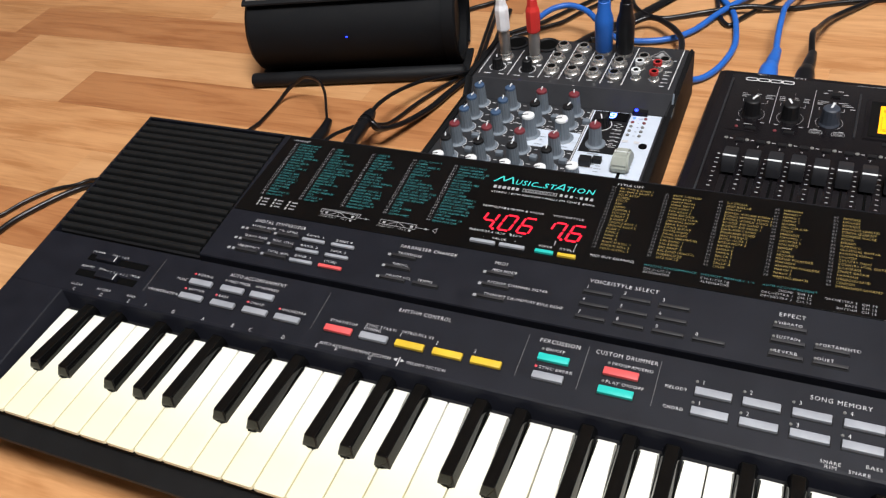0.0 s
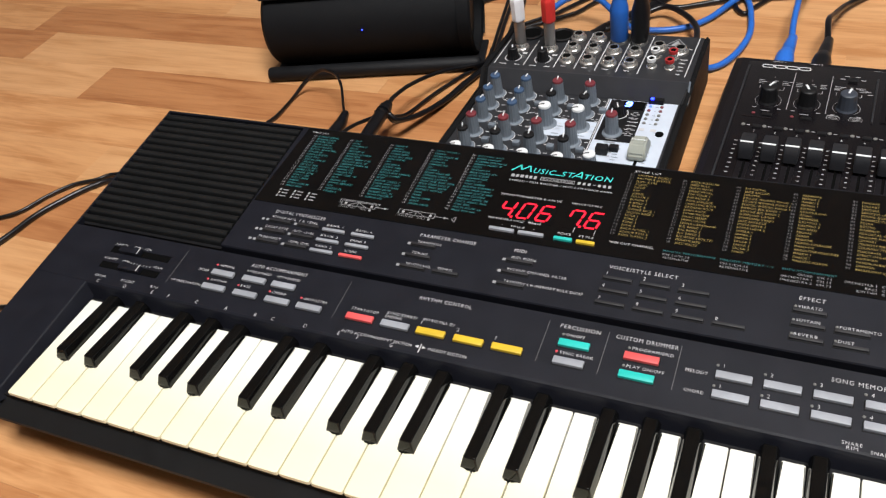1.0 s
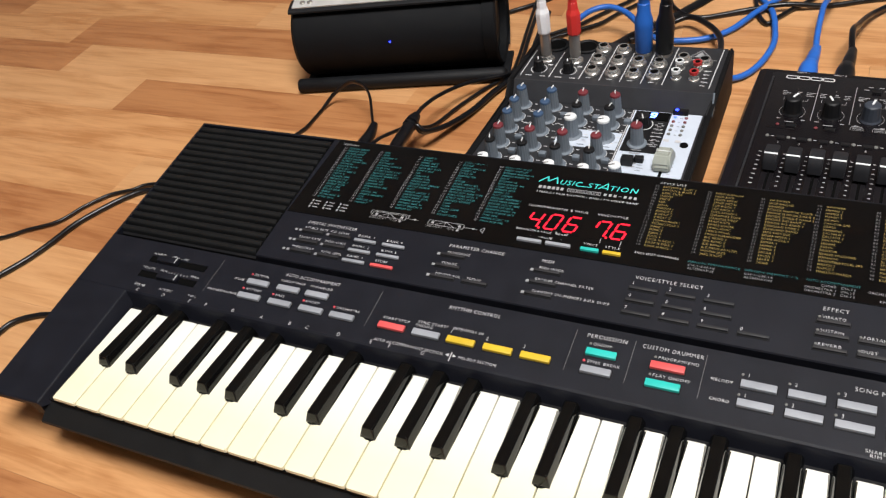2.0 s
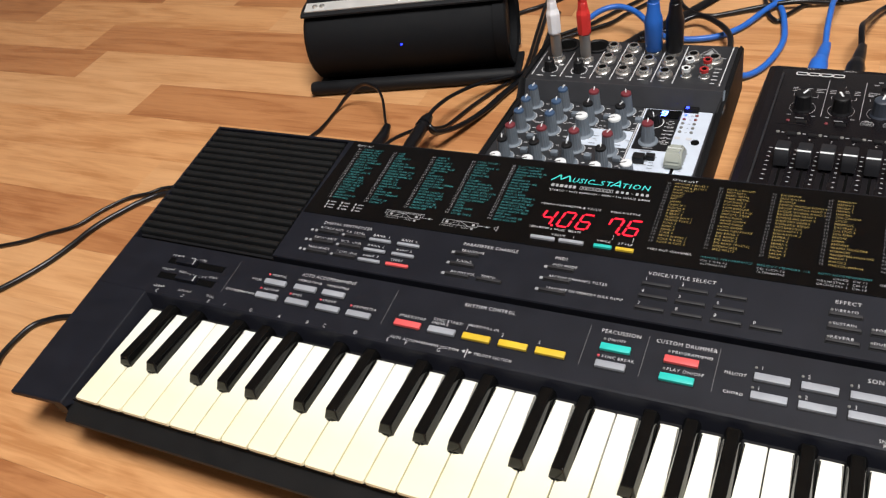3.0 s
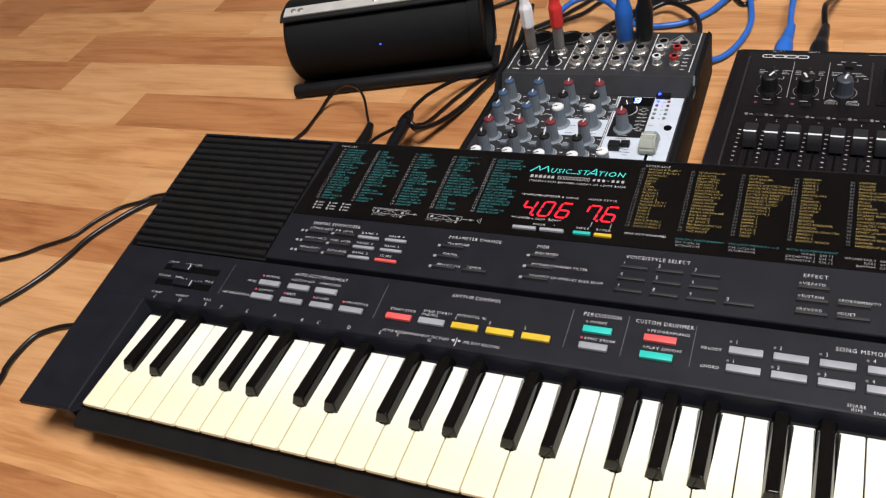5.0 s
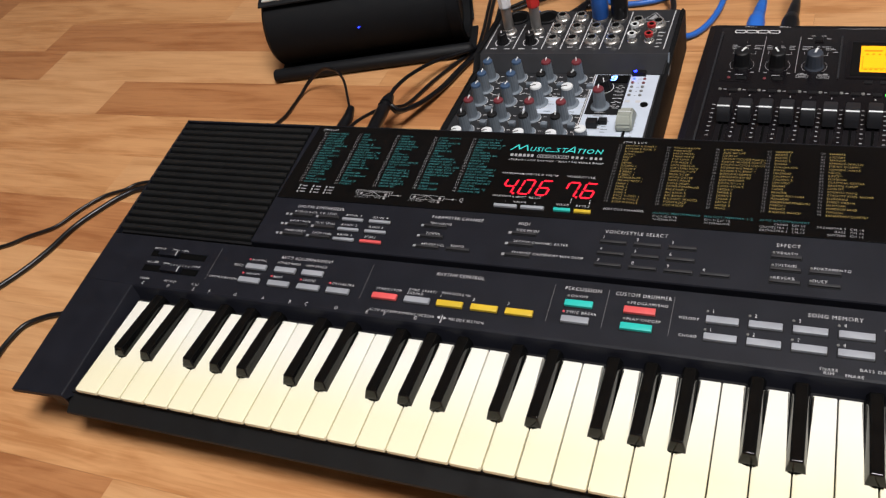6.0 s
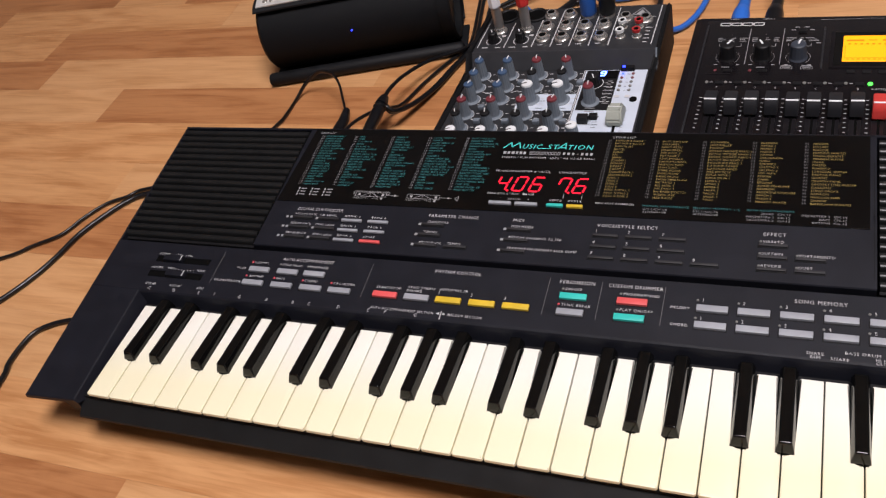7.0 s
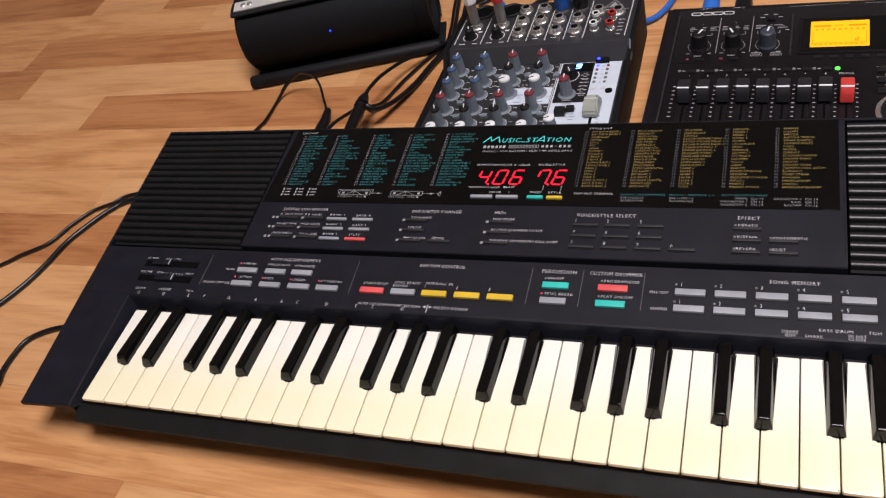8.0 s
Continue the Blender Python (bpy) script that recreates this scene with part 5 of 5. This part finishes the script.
    part("screen_bezel", boxed(0.1070, 0.1850, -0.0755, -0.0265, T - 0.001, T + 0.0016, 0.0006), REC_BODY, rc, smooth=True)
    part("screen_window", boxed(0.1100, 0.1820, -0.0730, -0.0285, T, T + 0.0019), SMOKED, rc)
    lcd = part("screen", boxed(0.1160, 0.1590, -0.0685, -0.0335, T, T + 0.0022, 0.0008), LCD, rc, "glowing amber screen")
    bm = bmesh.new()
    zl = T + 0.0025
    slab(bm, 0.1185, 0.1310, -0.0420, -0.0398, zl)
    slab(bm, 0.1440, 0.1570, -0.0418, -0.0396, zl)
    for k in range(9):
        slab(bm, 0.1200 + k * 0.0042, 0.1200 + k * 0.0042 + 0.0018, -0.0465, -0.0448, zl)
    for q in ((0.1180, -0.0480, 0.1180, -0.0655), (0.1565, -0.0480, 0.1565, -0.0655), (0.1180, -0.0640, 0.1565, -0.0640)):
        stroke(bm, *q, 0.0004, zl)
    for k in range(10):
        slab(bm, 0.1190 + k * 0.0037, 0.1212 + k * 0.0037, -0.0662, -0.0652, zl)
    slab(bm, 0.1485, 0.1497, -0.0620, -0.0585, zl)
    slab(bm, 0.1502, 0.1512, -0.0620, -0.0570, zl)
    slab(bm, 0.1340, 0.1400, -0.0410, -0.0400, zl)
    tagged(part("screen_ink", bm, LCD_INK, lcd), kind="stuff")
    bm = bmesh.new()
    for x in (0.1200, 0.1310, 0.1420, 0.1530, 0.1640):
        box(bm, x, x + 0.006, -0.0815, -0.0780, T, T + 0.0014, 0.0003)
    tagged(part("soft_button_row", bm, KNOB_BLACK, rc), kind="stuff")
    # faders
    for i in range(9):
        x = 0.0276 + 0.01444 * i if i < 8 else 0.1433
        red = i == 8
        part("fader_slot", boxed(x - 0.0008, x + 0.0008, -0.1700, -0.1060, T, T + 0.0010), HOLE, rc)
        part("fader_track", boxed(x - 0.0046, x - 0.0010, -0.1700, -0.1380, T, T + 0.0009), REC_BODY, rc)
        part("fader_track", boxed(x + 0.0010, x + 0.0034, -0.1700, -0.1380, T, T + 0.0009), REC_BODY, rc)
        bm = bmesh.new()
        y = -0.1340 + (0.0008 if i in (2, 3, 7) else 0) - (0.0008 if red else 0)
        a, b = 0.0046, T
        prof = [(y - 0.0042, b + 0.0032), (y - 0.0036, b + 0.0088), (y - 0.0014, b + 0.0150), (y - 0.0004, b + 0.0156), (y + 0.0012, b + 0.0153), (y + 0.0118, b + 0.0136), (y + 0.0130, b + 0.0124), (y + 0.0134, b + 0.0032)]
        prism(bm, prof, x - a, x + a)
        bmesh.ops.bevel(bm, geom=[e for e in bm.edges if abs(e.verts[0].co.x - e.verts[1].co.x) < 1e-6], offset=0.0005, segments=2, affect="EDGES")
        f = part("fader_cap", bm, FADER_RED if red else REC_CAP, rc, "red master fader cap" if red else "dark fader cap with white line", smooth=True)
        part("fader_line", prism(bmesh.new(), [(y - 0.0013, b + 0.0150), (y - 0.0011, b + 0.0155), (y - 0.0006, b + 0.0158), (y - 0.0003, b + 0.0157), (y - 0.0004, b + 0.0145)], x - a + 0.0002, x + a - 0.0002), KNOB_WHITE, f, "white line")
        part("stem", boxed(x - 0.0006, x + 0.0006, y - 0.0020, y + 0.0090, b, b + 0.0040), HOLE, f)
        bm = bmesh.new()
        for k in range(8):
            yy = -0.1150 - 0.0053 * k
            slab(bm, x + 0.0062, x + 0.0080, yy, yy + 0.00055, z)
            if i == 0:
                slab(bm, x - 0.0108, x - 0.0086, yy, yy + 0.00055, z)
        if not red:
            write(bm, str(i + 1), x - 0.0009, x + 0.0009, -0.1022, 0.0022, z)
        else:
            write(bm, "MASTER", x - 0.0052, x + 0.0052, -0.1024, 0.0022, z)
        tagged(part("scale", bm, PRINT, rc), kind="stuff")
        if not red:
            part("track_lamp", turned([(0.0014, 0), (0.0014, 0.0006), (0.0007, 0.0010)], (x - 0.0084, -0.0945, T + 0.0006), seg=12), LED_OFF, rc, "unlit track lamp", smooth=True)
            part("track_button", boxed(x - 0.0020, x + 0.0040, -0.0972, -0.0938, T, T + 0.0018, 0.0004), KNOB_BLACK, rc, smooth=True)
            part("dash", slab(bmesh.new(), x - 0.0060, x - 0.0036, -0.0950, -0.0941, z), PRINT_DIM, rc)
    part("track_lamp", turned([(0.0018, 0), (0.0018, 0.0008), (0.0009, 0.0014)], (0.1368, -0.0951, T + 0.0006), seg=14), LED_GREEN, rc, "glowing green lamp", smooth=True)
    # transport side
    for k in range(3):
        for i in range(3):
            part("transport_button", boxed(0.1640 + i * 0.0250, 0.1830 + i * 0.0250, -0.1015 - k * 0.0125, -0.0955 - k * 0.0125, T, T + 0.0024, 0.0006), KNOB_BLACK, rc, "black push button", smooth=True)
    bm = bmesh.new()
    for k in range(2):
        slab(bm, 0.1635, 0.1790, -0.0945 - k * 0.0125, -0.0937 - k * 0.0125, z)
        slab(bm, 0.1690, 0.1760, -0.1040 - k * 0.0125, -0.1030 - k * 0.0125, z)
    tagged(part("panel_print", bm, PRINT_DIM, rc), kind="stuff")
    jog = part("jog_wheel", turned([(0.0240, 0), (0.0240, 0.0030), (0.0215, 0.0045), (0.0205, 0.0035), (0.0, 0.0038)][:4], (0.1860, -0.1490, T), seg=48), CHROME, rc, "silver-rimmed jog wheel", smooth=True)
    part("dial", turned([(0.0205, 0.0030), (0.0205, 0.0042), (0.0195, 0.0046)], (0.1860, -0.1490, T), seg=40), KNOB_BLACK, jog, smooth=True)


def tube_speaker():
    sp = thing("tube_speaker", pose(-0.066, 0.416, 0, 0, 0, 13.9), "black tube loudspeaker in a leather wrap with metal strip", "speaker")
    R, L, cy, cz = 0.0410, 0.193, 0.0470, 0.0428
    # thin plate that carries the tube, with a thick roll along its front
    part("base", boxed(-0.002, 0.211, 0.008, 0.057, 0.0, 0.0036, 0.0012, 3), LEATHER, sp, "thin black base plate", smooth=True)
    roll = turned([(0.0034, -0.0050), (0.0060, -0.0042), (0.0070, -0.0022), (0.0070, 0.205), (0.0058, 0.2085), (0.0034, 0.210)], seg=22)
    bmesh.ops.transform(roll, matrix=Matrix.Translation((0, 0.0068, 0.0070)) @ Matrix.Rotation(radians(90), 4, "Y"), verts=roll.verts)
    part("front_roll", roll, LEATHER, sp, "soft rounded front roll", smooth=True)
    rot = Matrix.Rotation(radians(90), 4, "Y")

    def along(profile, seg=44):
        bm = turned(profile, seg=seg)
        bmesh.ops.transform(bm, matrix=Matrix.Translation((0, cy, cz)) @ rot, verts=bm.verts)
        return bm
    body = part("tube", along([(R - 0.004, 0.0), (R, 0.004), (R, L - 0.003), (R - 0.0015, L)]), TUBE, sp, "black cloth-covered tube", smooth=True)
    ringed = along([(R - 0.0035, L - 0.001), (R + 0.0012, L - 0.001), (R + 0.0012, L + 0.010), (R - 0.001, L + 0.012), (R - 0.004, L + 0.010), (R - 0.004, L + 0.001)])
    part("end_ring", ringed, TUBE, sp, smooth=True)
    part("end_cone", along([(0.006, L - 0.004), (R - 0.006, L + 0.0035), (R - 0.004, L + 0.0030), (0.010, L + 0.0060)]), KNOB_BLACK, sp, smooth=True)
    part("lamp", turned([(0.0008, 0), (0.0008, 0.0006), (0.0004, 0.0009)], (0.1010, cy - R * 0.988, cz + R * 0.155), seg=12), LED_BLUE, sp, "glowing blue lamp", smooth=True)
    # wrap: a leather sheet over the back and top whose edge stands forward, with a riveted metal strip
    pts = []
    for k in range(15):
        a = radians(-60 + k * 12)
        pts.append((cy + (R + 0.0016) * math.cos(a), cz + (R + 0.0016) * math.sin(a)))
    top = pts[-1]
    pts += [(cy - 0.010, cz + R + 0.0016), (cy - 0.020, cz + R + 0.0006), (cy - 0.0258, cz + R - 0.0011), (cy - 0.0280, cz + R - 0.0026)]
    inner = [(y - 0.0002, z - 0.0016) for y, z in pts]
    outline = pts + inner[::-1]
    part("wrap", prism(bmesh.new(), outline, 0.001, L + 0.013), LEATHER, sp, "black leather wrap", smooth=True)
    a, b = Vector((0, cy - 0.0115, cz + R + 0.0020)), Vector((0, cy - 0.0245, cz + R - 0.0004))
    d = (b - a).normalized()
    n = Vector((0, d.z, -d.y)) * (1 if -d.y > 0 else -1)
    bm = bmesh.new()
    quad = [a, b, b + n * 0.0012, a + n * 0.0012]
    prism(bm, [(q.y, q.z) for q in quad], 0.005, L - 0.002)
    strip = part("metal_strip", bm, ALU, sp, "pale brushed metal strip")
    for x in (0.0150, 0.0225, 0.101, 0.172, 0.182):
        c = (a + b) / 2 + n * 0.0012
        bm = turned([(0.0030, -0.0004), (0.0028, 0.0008), (0.0014, 0.0016)], seg=14)
        q = Vector((0, 0, 1)).rotation_difference(n.normalized())
        bmesh.ops.transform(bm, matrix=Matrix.Translation((x, c.y, c.z)) @ q.to_matrix().to_4x4(), verts=bm.verts)
        part("rivet", bm, CHROME, strip, smooth=True)


def cable(name, path, r, mat, label, flat=1.0):
    ob = new(name, finish(name, sweep(path, r, flat=flat), mat, True))
    return tagged(ob, label, "cable")


def cables():
    cable("power_cord", [(-0.030, 0.200, 0.005), (-0.075, 0.262, 0.003), (-0.134, 0.251, 0.003), (-0.150, 0.239, 0.003), (-0.168, 0.228, 0.003), (-0.182, 0.208, 0.003), (-0.193, 0.184, 0.003), (-0.216, 0.167, 0.003), (-0.244, 0.147, 0.003), (-0.35, 0.10, 0.003), (-0.5, 0.09, 0.003)], 0.0016, RUBBER, "thin black cord lying on the floor")
    cable("power_cord", [(-0.030, 0.190, 0.005), (-0.080, 0.252, 0.003), (-0.130, 0.243, 0.003), (-0.147, 0.230, 0.003), (-0.159, 0.212, 0.003), (-0.172, 0.185, 0.003), (-0.178, 0.155, 0.003), (-0.186, 0.130, 0.003), (-0.203, 0.099, 0.003), (-0.24, 0.05, 0.003), (-0.27, -0.02, 0.003), (-0.26, -0.12, 0.003)], 0.0025, RUBBER, "black cord lying on the floor")
    cable("power_cord", [(-0.020, 0.100, 0.005), (-0.070, 0.098, 0.003), (-0.111, 0.087, 0.003), (-0.127, 0.080, 0.003), (-0.138, 0.070, 0.003), (-0.141, 0.054, 0.003), (-0.140, 0.037, 0.003), (-0.135, 0.020, 0.003), (-0.13, -0.05, 0.003), (-0.16, -0.12, 0.003)], 0.0022, RUBBER, "black cord looping over the floor")
    # thin lead that bows up from the keyboard's back to its plug
    lead = thing("thin_lead", pose(-0.032, 0.351, 0), "thin flat black lead with a small plug", "cable")
    sh = lambda pts: [(x + 0.032, y - 0.351, z) for x, y, z in pts]
    part("cord", sweep(sh([(-0.050, 0.300, 0.003), (-0.032, 0.351, 0.003), (-0.029, 0.366, 0.003), (-0.029, 0.394, 0.003), (-0.021, 0.406, 0.012), (-0.003, 0.408, 0.025), (0.011, 0.403, 0.030), (0.023, 0.397, 0.030), (0.037, 0.381, 0.030), (0.053, 0.354, 0.030), (0.062, 0.339, 0.030)]), 0.0013, flat=1.5), RUBBER, lead, smooth=True)
    part("plug", sweep(sh([(0.062, 0.341, 0.030), (0.0640, 0.333, 0.030), (0.0665, 0.322, 0.031), (0.068, 0.300, 0.033), (0.068, 0.262, 0.034)]), [0.0034, 0.0044, 0.0052, 0.0055, 0.0055]), RUBBER, lead, "moulded black plug", smooth=True)
    cable("audio_cable", [(0.072, 0.262, 0.034), (0.0745, 0.300, 0.033), (0.0774, 0.318, 0.032), (0.0821, 0.335, 0.028), (0.0880, 0.353, 0.022), (0.093, 0.368, 0.012), (0.097, 0.385, 0.004), (0.108, 0.420, 0.003), (0.122, 0.452, 0.003), (0.136, 0.479, 0.003), (0.135, 0.505, 0.003), (0.127, 0.550, 0.003), (0.112, 0.640, 0.003), (0.09, 0.80, 0.003)], 0.0017, RUBBER, "thin black audio cable running over the floor")
    aud = thing("audio_lead", pose(0.096, 0.337, 0), "black audio lead with a thick ribbed plug", "cable")
    sh = lambda pts: [(x - 0.096, y - 0.337, z) for x, y, z in pts]
    part("plug", sweep(sh([(0.101, 0.262, 0.034), (0.0990, 0.300, 0.033), (0.0983, 0.314, 0.032), (0.0965, 0.335, 0.031), (0.0952, 0.350, 0.0302)]), [0.0052, 0.0052, 0.0056, 0.0058, 0.0052]), RUBBER, aud, "moulded black plug", smooth=True)
    part("strain_relief", sweep(sh([(0.0953, 0.348, 0.0303), (0.0948, 0.354, 0.0301), (0.0943, 0.361, 0.0298)]), [0.0062, 0.0056, 0.0040]), RUBBER, aud, "ribbed strain relief", smooth=True)
    for k in range(3):
        c = Vector((0.0955 - 0.0008 * k - 0.096, 0.3440 + 0.0052 * k - 0.337, 0.0305 - 0.0003 * k))
        d = Vector((-0.0004, 0.0022, -0.0001))
        part("rib", sweep([c - d, c, c + d], [0.0058 - 0.0006 * k, 0.0065 - 0.0006 * k, 0.0058 - 0.0006 * k], n=4), RUBBER, aud, smooth=True)
    part("cord", sweep(sh([(0.0945, 0.357, 0.0300), (0.0938, 0.366, 0.0295), (0.0935, 0.378, 0.028), (0.0967, 0.402, 0.024), (0.1073, 0.4315, 0.018), (0.1207, 0.453, 0.012), (0.1361, 0.470, 0.008), (0.142, 0.487, 0.005), (0.138, 0.515, 0.004), (0.130, 0.560, 0.004), (0.118, 0.640, 0.004), (0.10, 0.80, 0.004)]), 0.0019), RUBBER, aud, "glossy thin cord", smooth=True)
    for dx, dz, r in ((0.0, 0.0, 0.0023), (0.0036, 0.0014, 0.0023)):
        part("cord", sweep(sh([(0.0965 + dx * 0.2, 0.352, 0.0300), (0.0995 + dx * 0.5, 0.3490, 0.0270), (0.1030 + dx, 0.3510, 0.0200 + dz), (0.1084 + dx, 0.368, 0.0120 + dz), (0.1157 + dx, 0.390, 0.0065 + dz), (0.1227 + dx, 0.4155, 0.003 + dz), (0.130 + dx, 0.443, 0.003 + dz), (0.1375 + dx, 0.466, 0.003 + dz), (0.146 + dx, 0.490, 0.003 + dz), (0.143 + dx, 0.530, 0.003 + dz), (0.133 + dx, 0.600, 0.003 + dz)]), r), RUBBER, aud, smooth=True)
    # upright plugs in the mixer
    plug("phono_plug_lead", 0.1905, 0.4412, 0.0465, WHITE_PVC, WHITE_PVC, "white plug with grey cord in the mixer", 0.025, [(0.185, 0.447, 0.135), (0.180, 0.470, 0.165), (0.178, 0.53, 0.160), (0.19, 0.62, 0.08), (0.20, 0.72, 0.004), (0.2, 0.85, 0.003)], lean=(-0.02, 0.03))
    plug("phono_plug_lead", 0.2165, 0.4420, 0.0465, RED_PVC, RED_PVC, "red plug and cord in the mixer", 0.025, [(0.214, 0.448, 0.135), (0.212, 0.470, 0.165), (0.205, 0.53, 0.160), (0.21, 0.62, 0.08), (0.22, 0.72, 0.004), (0.22, 0.85, 0.003)], lean=(0.0, 0.03))
    plug("jack_lead", 0.2710, 0.4635, 0.0470, BLUE_PVC, BLUE_PVC, "blue jack plug and cord in the mixer", 0.0, [(0.271, 0.472, 0.135), (0.272, 0.50, 0.170), (0.285, 0.58, 0.15), (0.31, 0.68, 0.05), (0.33, 0.75, 0.004), (0.34, 0.85, 0.004)], r=0.0078, body=0.044, lean=(0.0, 0.03))
    plug("jack_lead", 0.2885, 0.4635, 0.0470, RUBBER, RUBBER, "black jack plug and cord in the mixer", 0.0, [(0.290, 0.472, 0.135), (0.292, 0.50, 0.170), (0.305, 0.58, 0.15), (0.33, 0.68, 0.05), (0.36, 0.75, 0.004), (0.37, 0.85, 0.004)], r=0.0078, body=0.044, lean=(0.02, 0.03))
    # cords behind the machines
    cable("blue_cable", [(0.215, 0.505, 0.004), (0.200, 0.525, 0.004), (0.183, 0.545, 0.005), (0.176, 0.556, 0.012), (0.181, 0.556, 0.020), (0.194, 0.563, 0.028), (0.210, 0.569, 0.030), (0.227, 0.565, 0.028), (0.242, 0.553, 0.024), (0.256, 0.547, 0.014), (0.268, 0.555, 0.005), (0.289, 0.558, 0.004), (0.309, 0.566, 0.004), (0.327, 0.585, 0.004), (0.343, 0.614, 0.006), (0.359, 0.637, 0.008), (0.376, 0.664, 0.006), (0.42, 0.74, 0.004)], 0.0029, BLUE_PVC, "blue cable looped over the floor")
    cable("blue_cable", [(0.318, 0.488, 0.020), (0.332, 0.490, 0.012), (0.342, 0.496, 0.005), (0.353, 0.508, 0.004), (0.362, 0.530, 0.004), (0.367, 0.561, 0.004), (0.364, 0.592, 0.004), (0.358, 0.620, 0.004), (0.347, 0.643, 0.004), (0.32, 0.69, 0.004), (0.30, 0.76, 0.004)], 0.0029, BLUE_PVC, "blue cable curving round the mixer")
    cable("black_cable", [(0.235, 0.553, 0.004), (0.262, 0.572, 0.006), (0.271, 0.581, 0.010), (0.286, 0.587, 0.013), (0.305, 0.573, 0.014), (0.320, 0.549, 0.016), (0.326, 0.520, 0.018), (0.326, 0.478, 0.022)], 0.0028, RUBBER, "black cable plugged into the mixer's back")
    cable("black_cable", [(0.250, 0.655, 0.003), (0.261, 0.626, 0.003), (0.276, 0.610, 0.003), (0.293, 0.605, 0.003), (0.311, 0.612, 0.003), (0.332, 0.621, 0.004), (0.368, 0.629, 0.008), (0.408, 0.640, 0.003), (0.46, 0.66, 0.003), (0.6, 0.70, 0.003)], 0.0025, RUBBER, "black cable lying across the floor")
    cable("black_cable", [(0.330, 0.690, 0.003), (0.340, 0.640, 0.003), (0.346, 0.615, 0.003), (0.353, 0.602, 0.003), (0.358, 0.600, 0.003), (0.363, 0.610, 0.003), (0.378, 0.634, 0.003), (0.392, 0.652, 0.003), (0.42, 0.70, 0.003)], 0.0022, RUBBER, "black cable looped on the floor")
    cable("black_cable", [(0.140, 0.545, 0.003), (0.175, 0.579, 0.003), (0.184, 0.591, 0.003), (0.197, 0.610, 0.003), (0.206, 0.622, 0.003), (0.218, 0.640, 0.003), (0.25, 0.70, 0.003)], 0.0020, RUBBER, "thin black cable on the floor")
    cable("black_cable", [(0.155, 0.550, 0.003), (0.181, 0.571, 0.003), (0.198, 0.586, 0.003), (0.208, 0.604, 0.003), (0.224, 0.627, 0.003), (0.26, 0.68, 0.003)], 0.0020, RUBBER, "thin black cable on the floor")
    cable("flat_strap", [(0.190, 0.500, 0.003), (0.223, 0.544, 0.003), (0.233, 0.561, 0.003), (0.248, 0.582, 0.003), (0.268, 0.607, 0.003), (0.30, 0.66, 0.003)], 0.0055, RUBBER, "flat black strap on the floor", flat=0.35)
    cable("black_cable", [(0.060, 0.560, 0.003), (0.091, 0.598, 0.003), (0.108, 0.613, 0.003), (0.128, 0.634, 0.003), (0.18, 0.69, 0.003)], 0.0022, RUBBER, "black cable behind the tube loudspeaker")
    # plugs at the recorder's back
    for x, mat, lab, ly in ((0.0316, BLUE_PVC, "blue jack plug and cord in the recorder", 0.0), (0.0596, RUBBER, "black jack plug and cord in the recorder", 0.006)):
        m = pose(0.371, 0.4535, 0, 0, 0, -2.0) @ pose(x, 0, 0.030)
        p = thing("jack_lead", m, lab, "audio cable", "leads plugged into the recorder")
        part("sleeve", sweep([(0, -0.004, 0), (0, 0.004, 0), (0, 0.008, 0)], 0.0045), STEEL, p, smooth=True)
        part("plug_body", sweep([(0, 0.006, 0), (0, 0.010, 0), (0, 0.024, 0.001), (0.0005, 0.033, 0.0012)], [0.0074, 0.0080, 0.0076, 0.0058]), mat, p, smooth=True)
        part("strain_relief", sweep([(0.0005, 0.033, 0.0012), (0.001, 0.045, 0.001), (0.0015, 0.060, 0.000)], [0.0056, 0.0050, 0.0038]), mat, p, smooth=True)
        if ly == 0.0:
            line = [(0.0010, 0.058, 0), (-0.0010, 0.080, 0.001), (-0.0022, 0.110, 0.002), (-0.0022, 0.140, 0.0), (0.004, 0.19, -0.014), (0.02, 0.25, -0.027), (0.04, 0.36, -0.027)]
        else:
            line = [(0.0010, 0.058, 0), (-0.0020, 0.088, 0.003), (0.0005, 0.118, -0.008), (0.0050, 0.148, -0.017), (0.014, 0.175, -0.023), (0.05, 0.23, -0.027), (0.10, 0.32, -0.027)]
        part("cord", sweep(line, 0.0026), mat, p, smooth=True)


room()
keyboard()
mixer()
recorder()
tube_speaker()
cables()
floor()
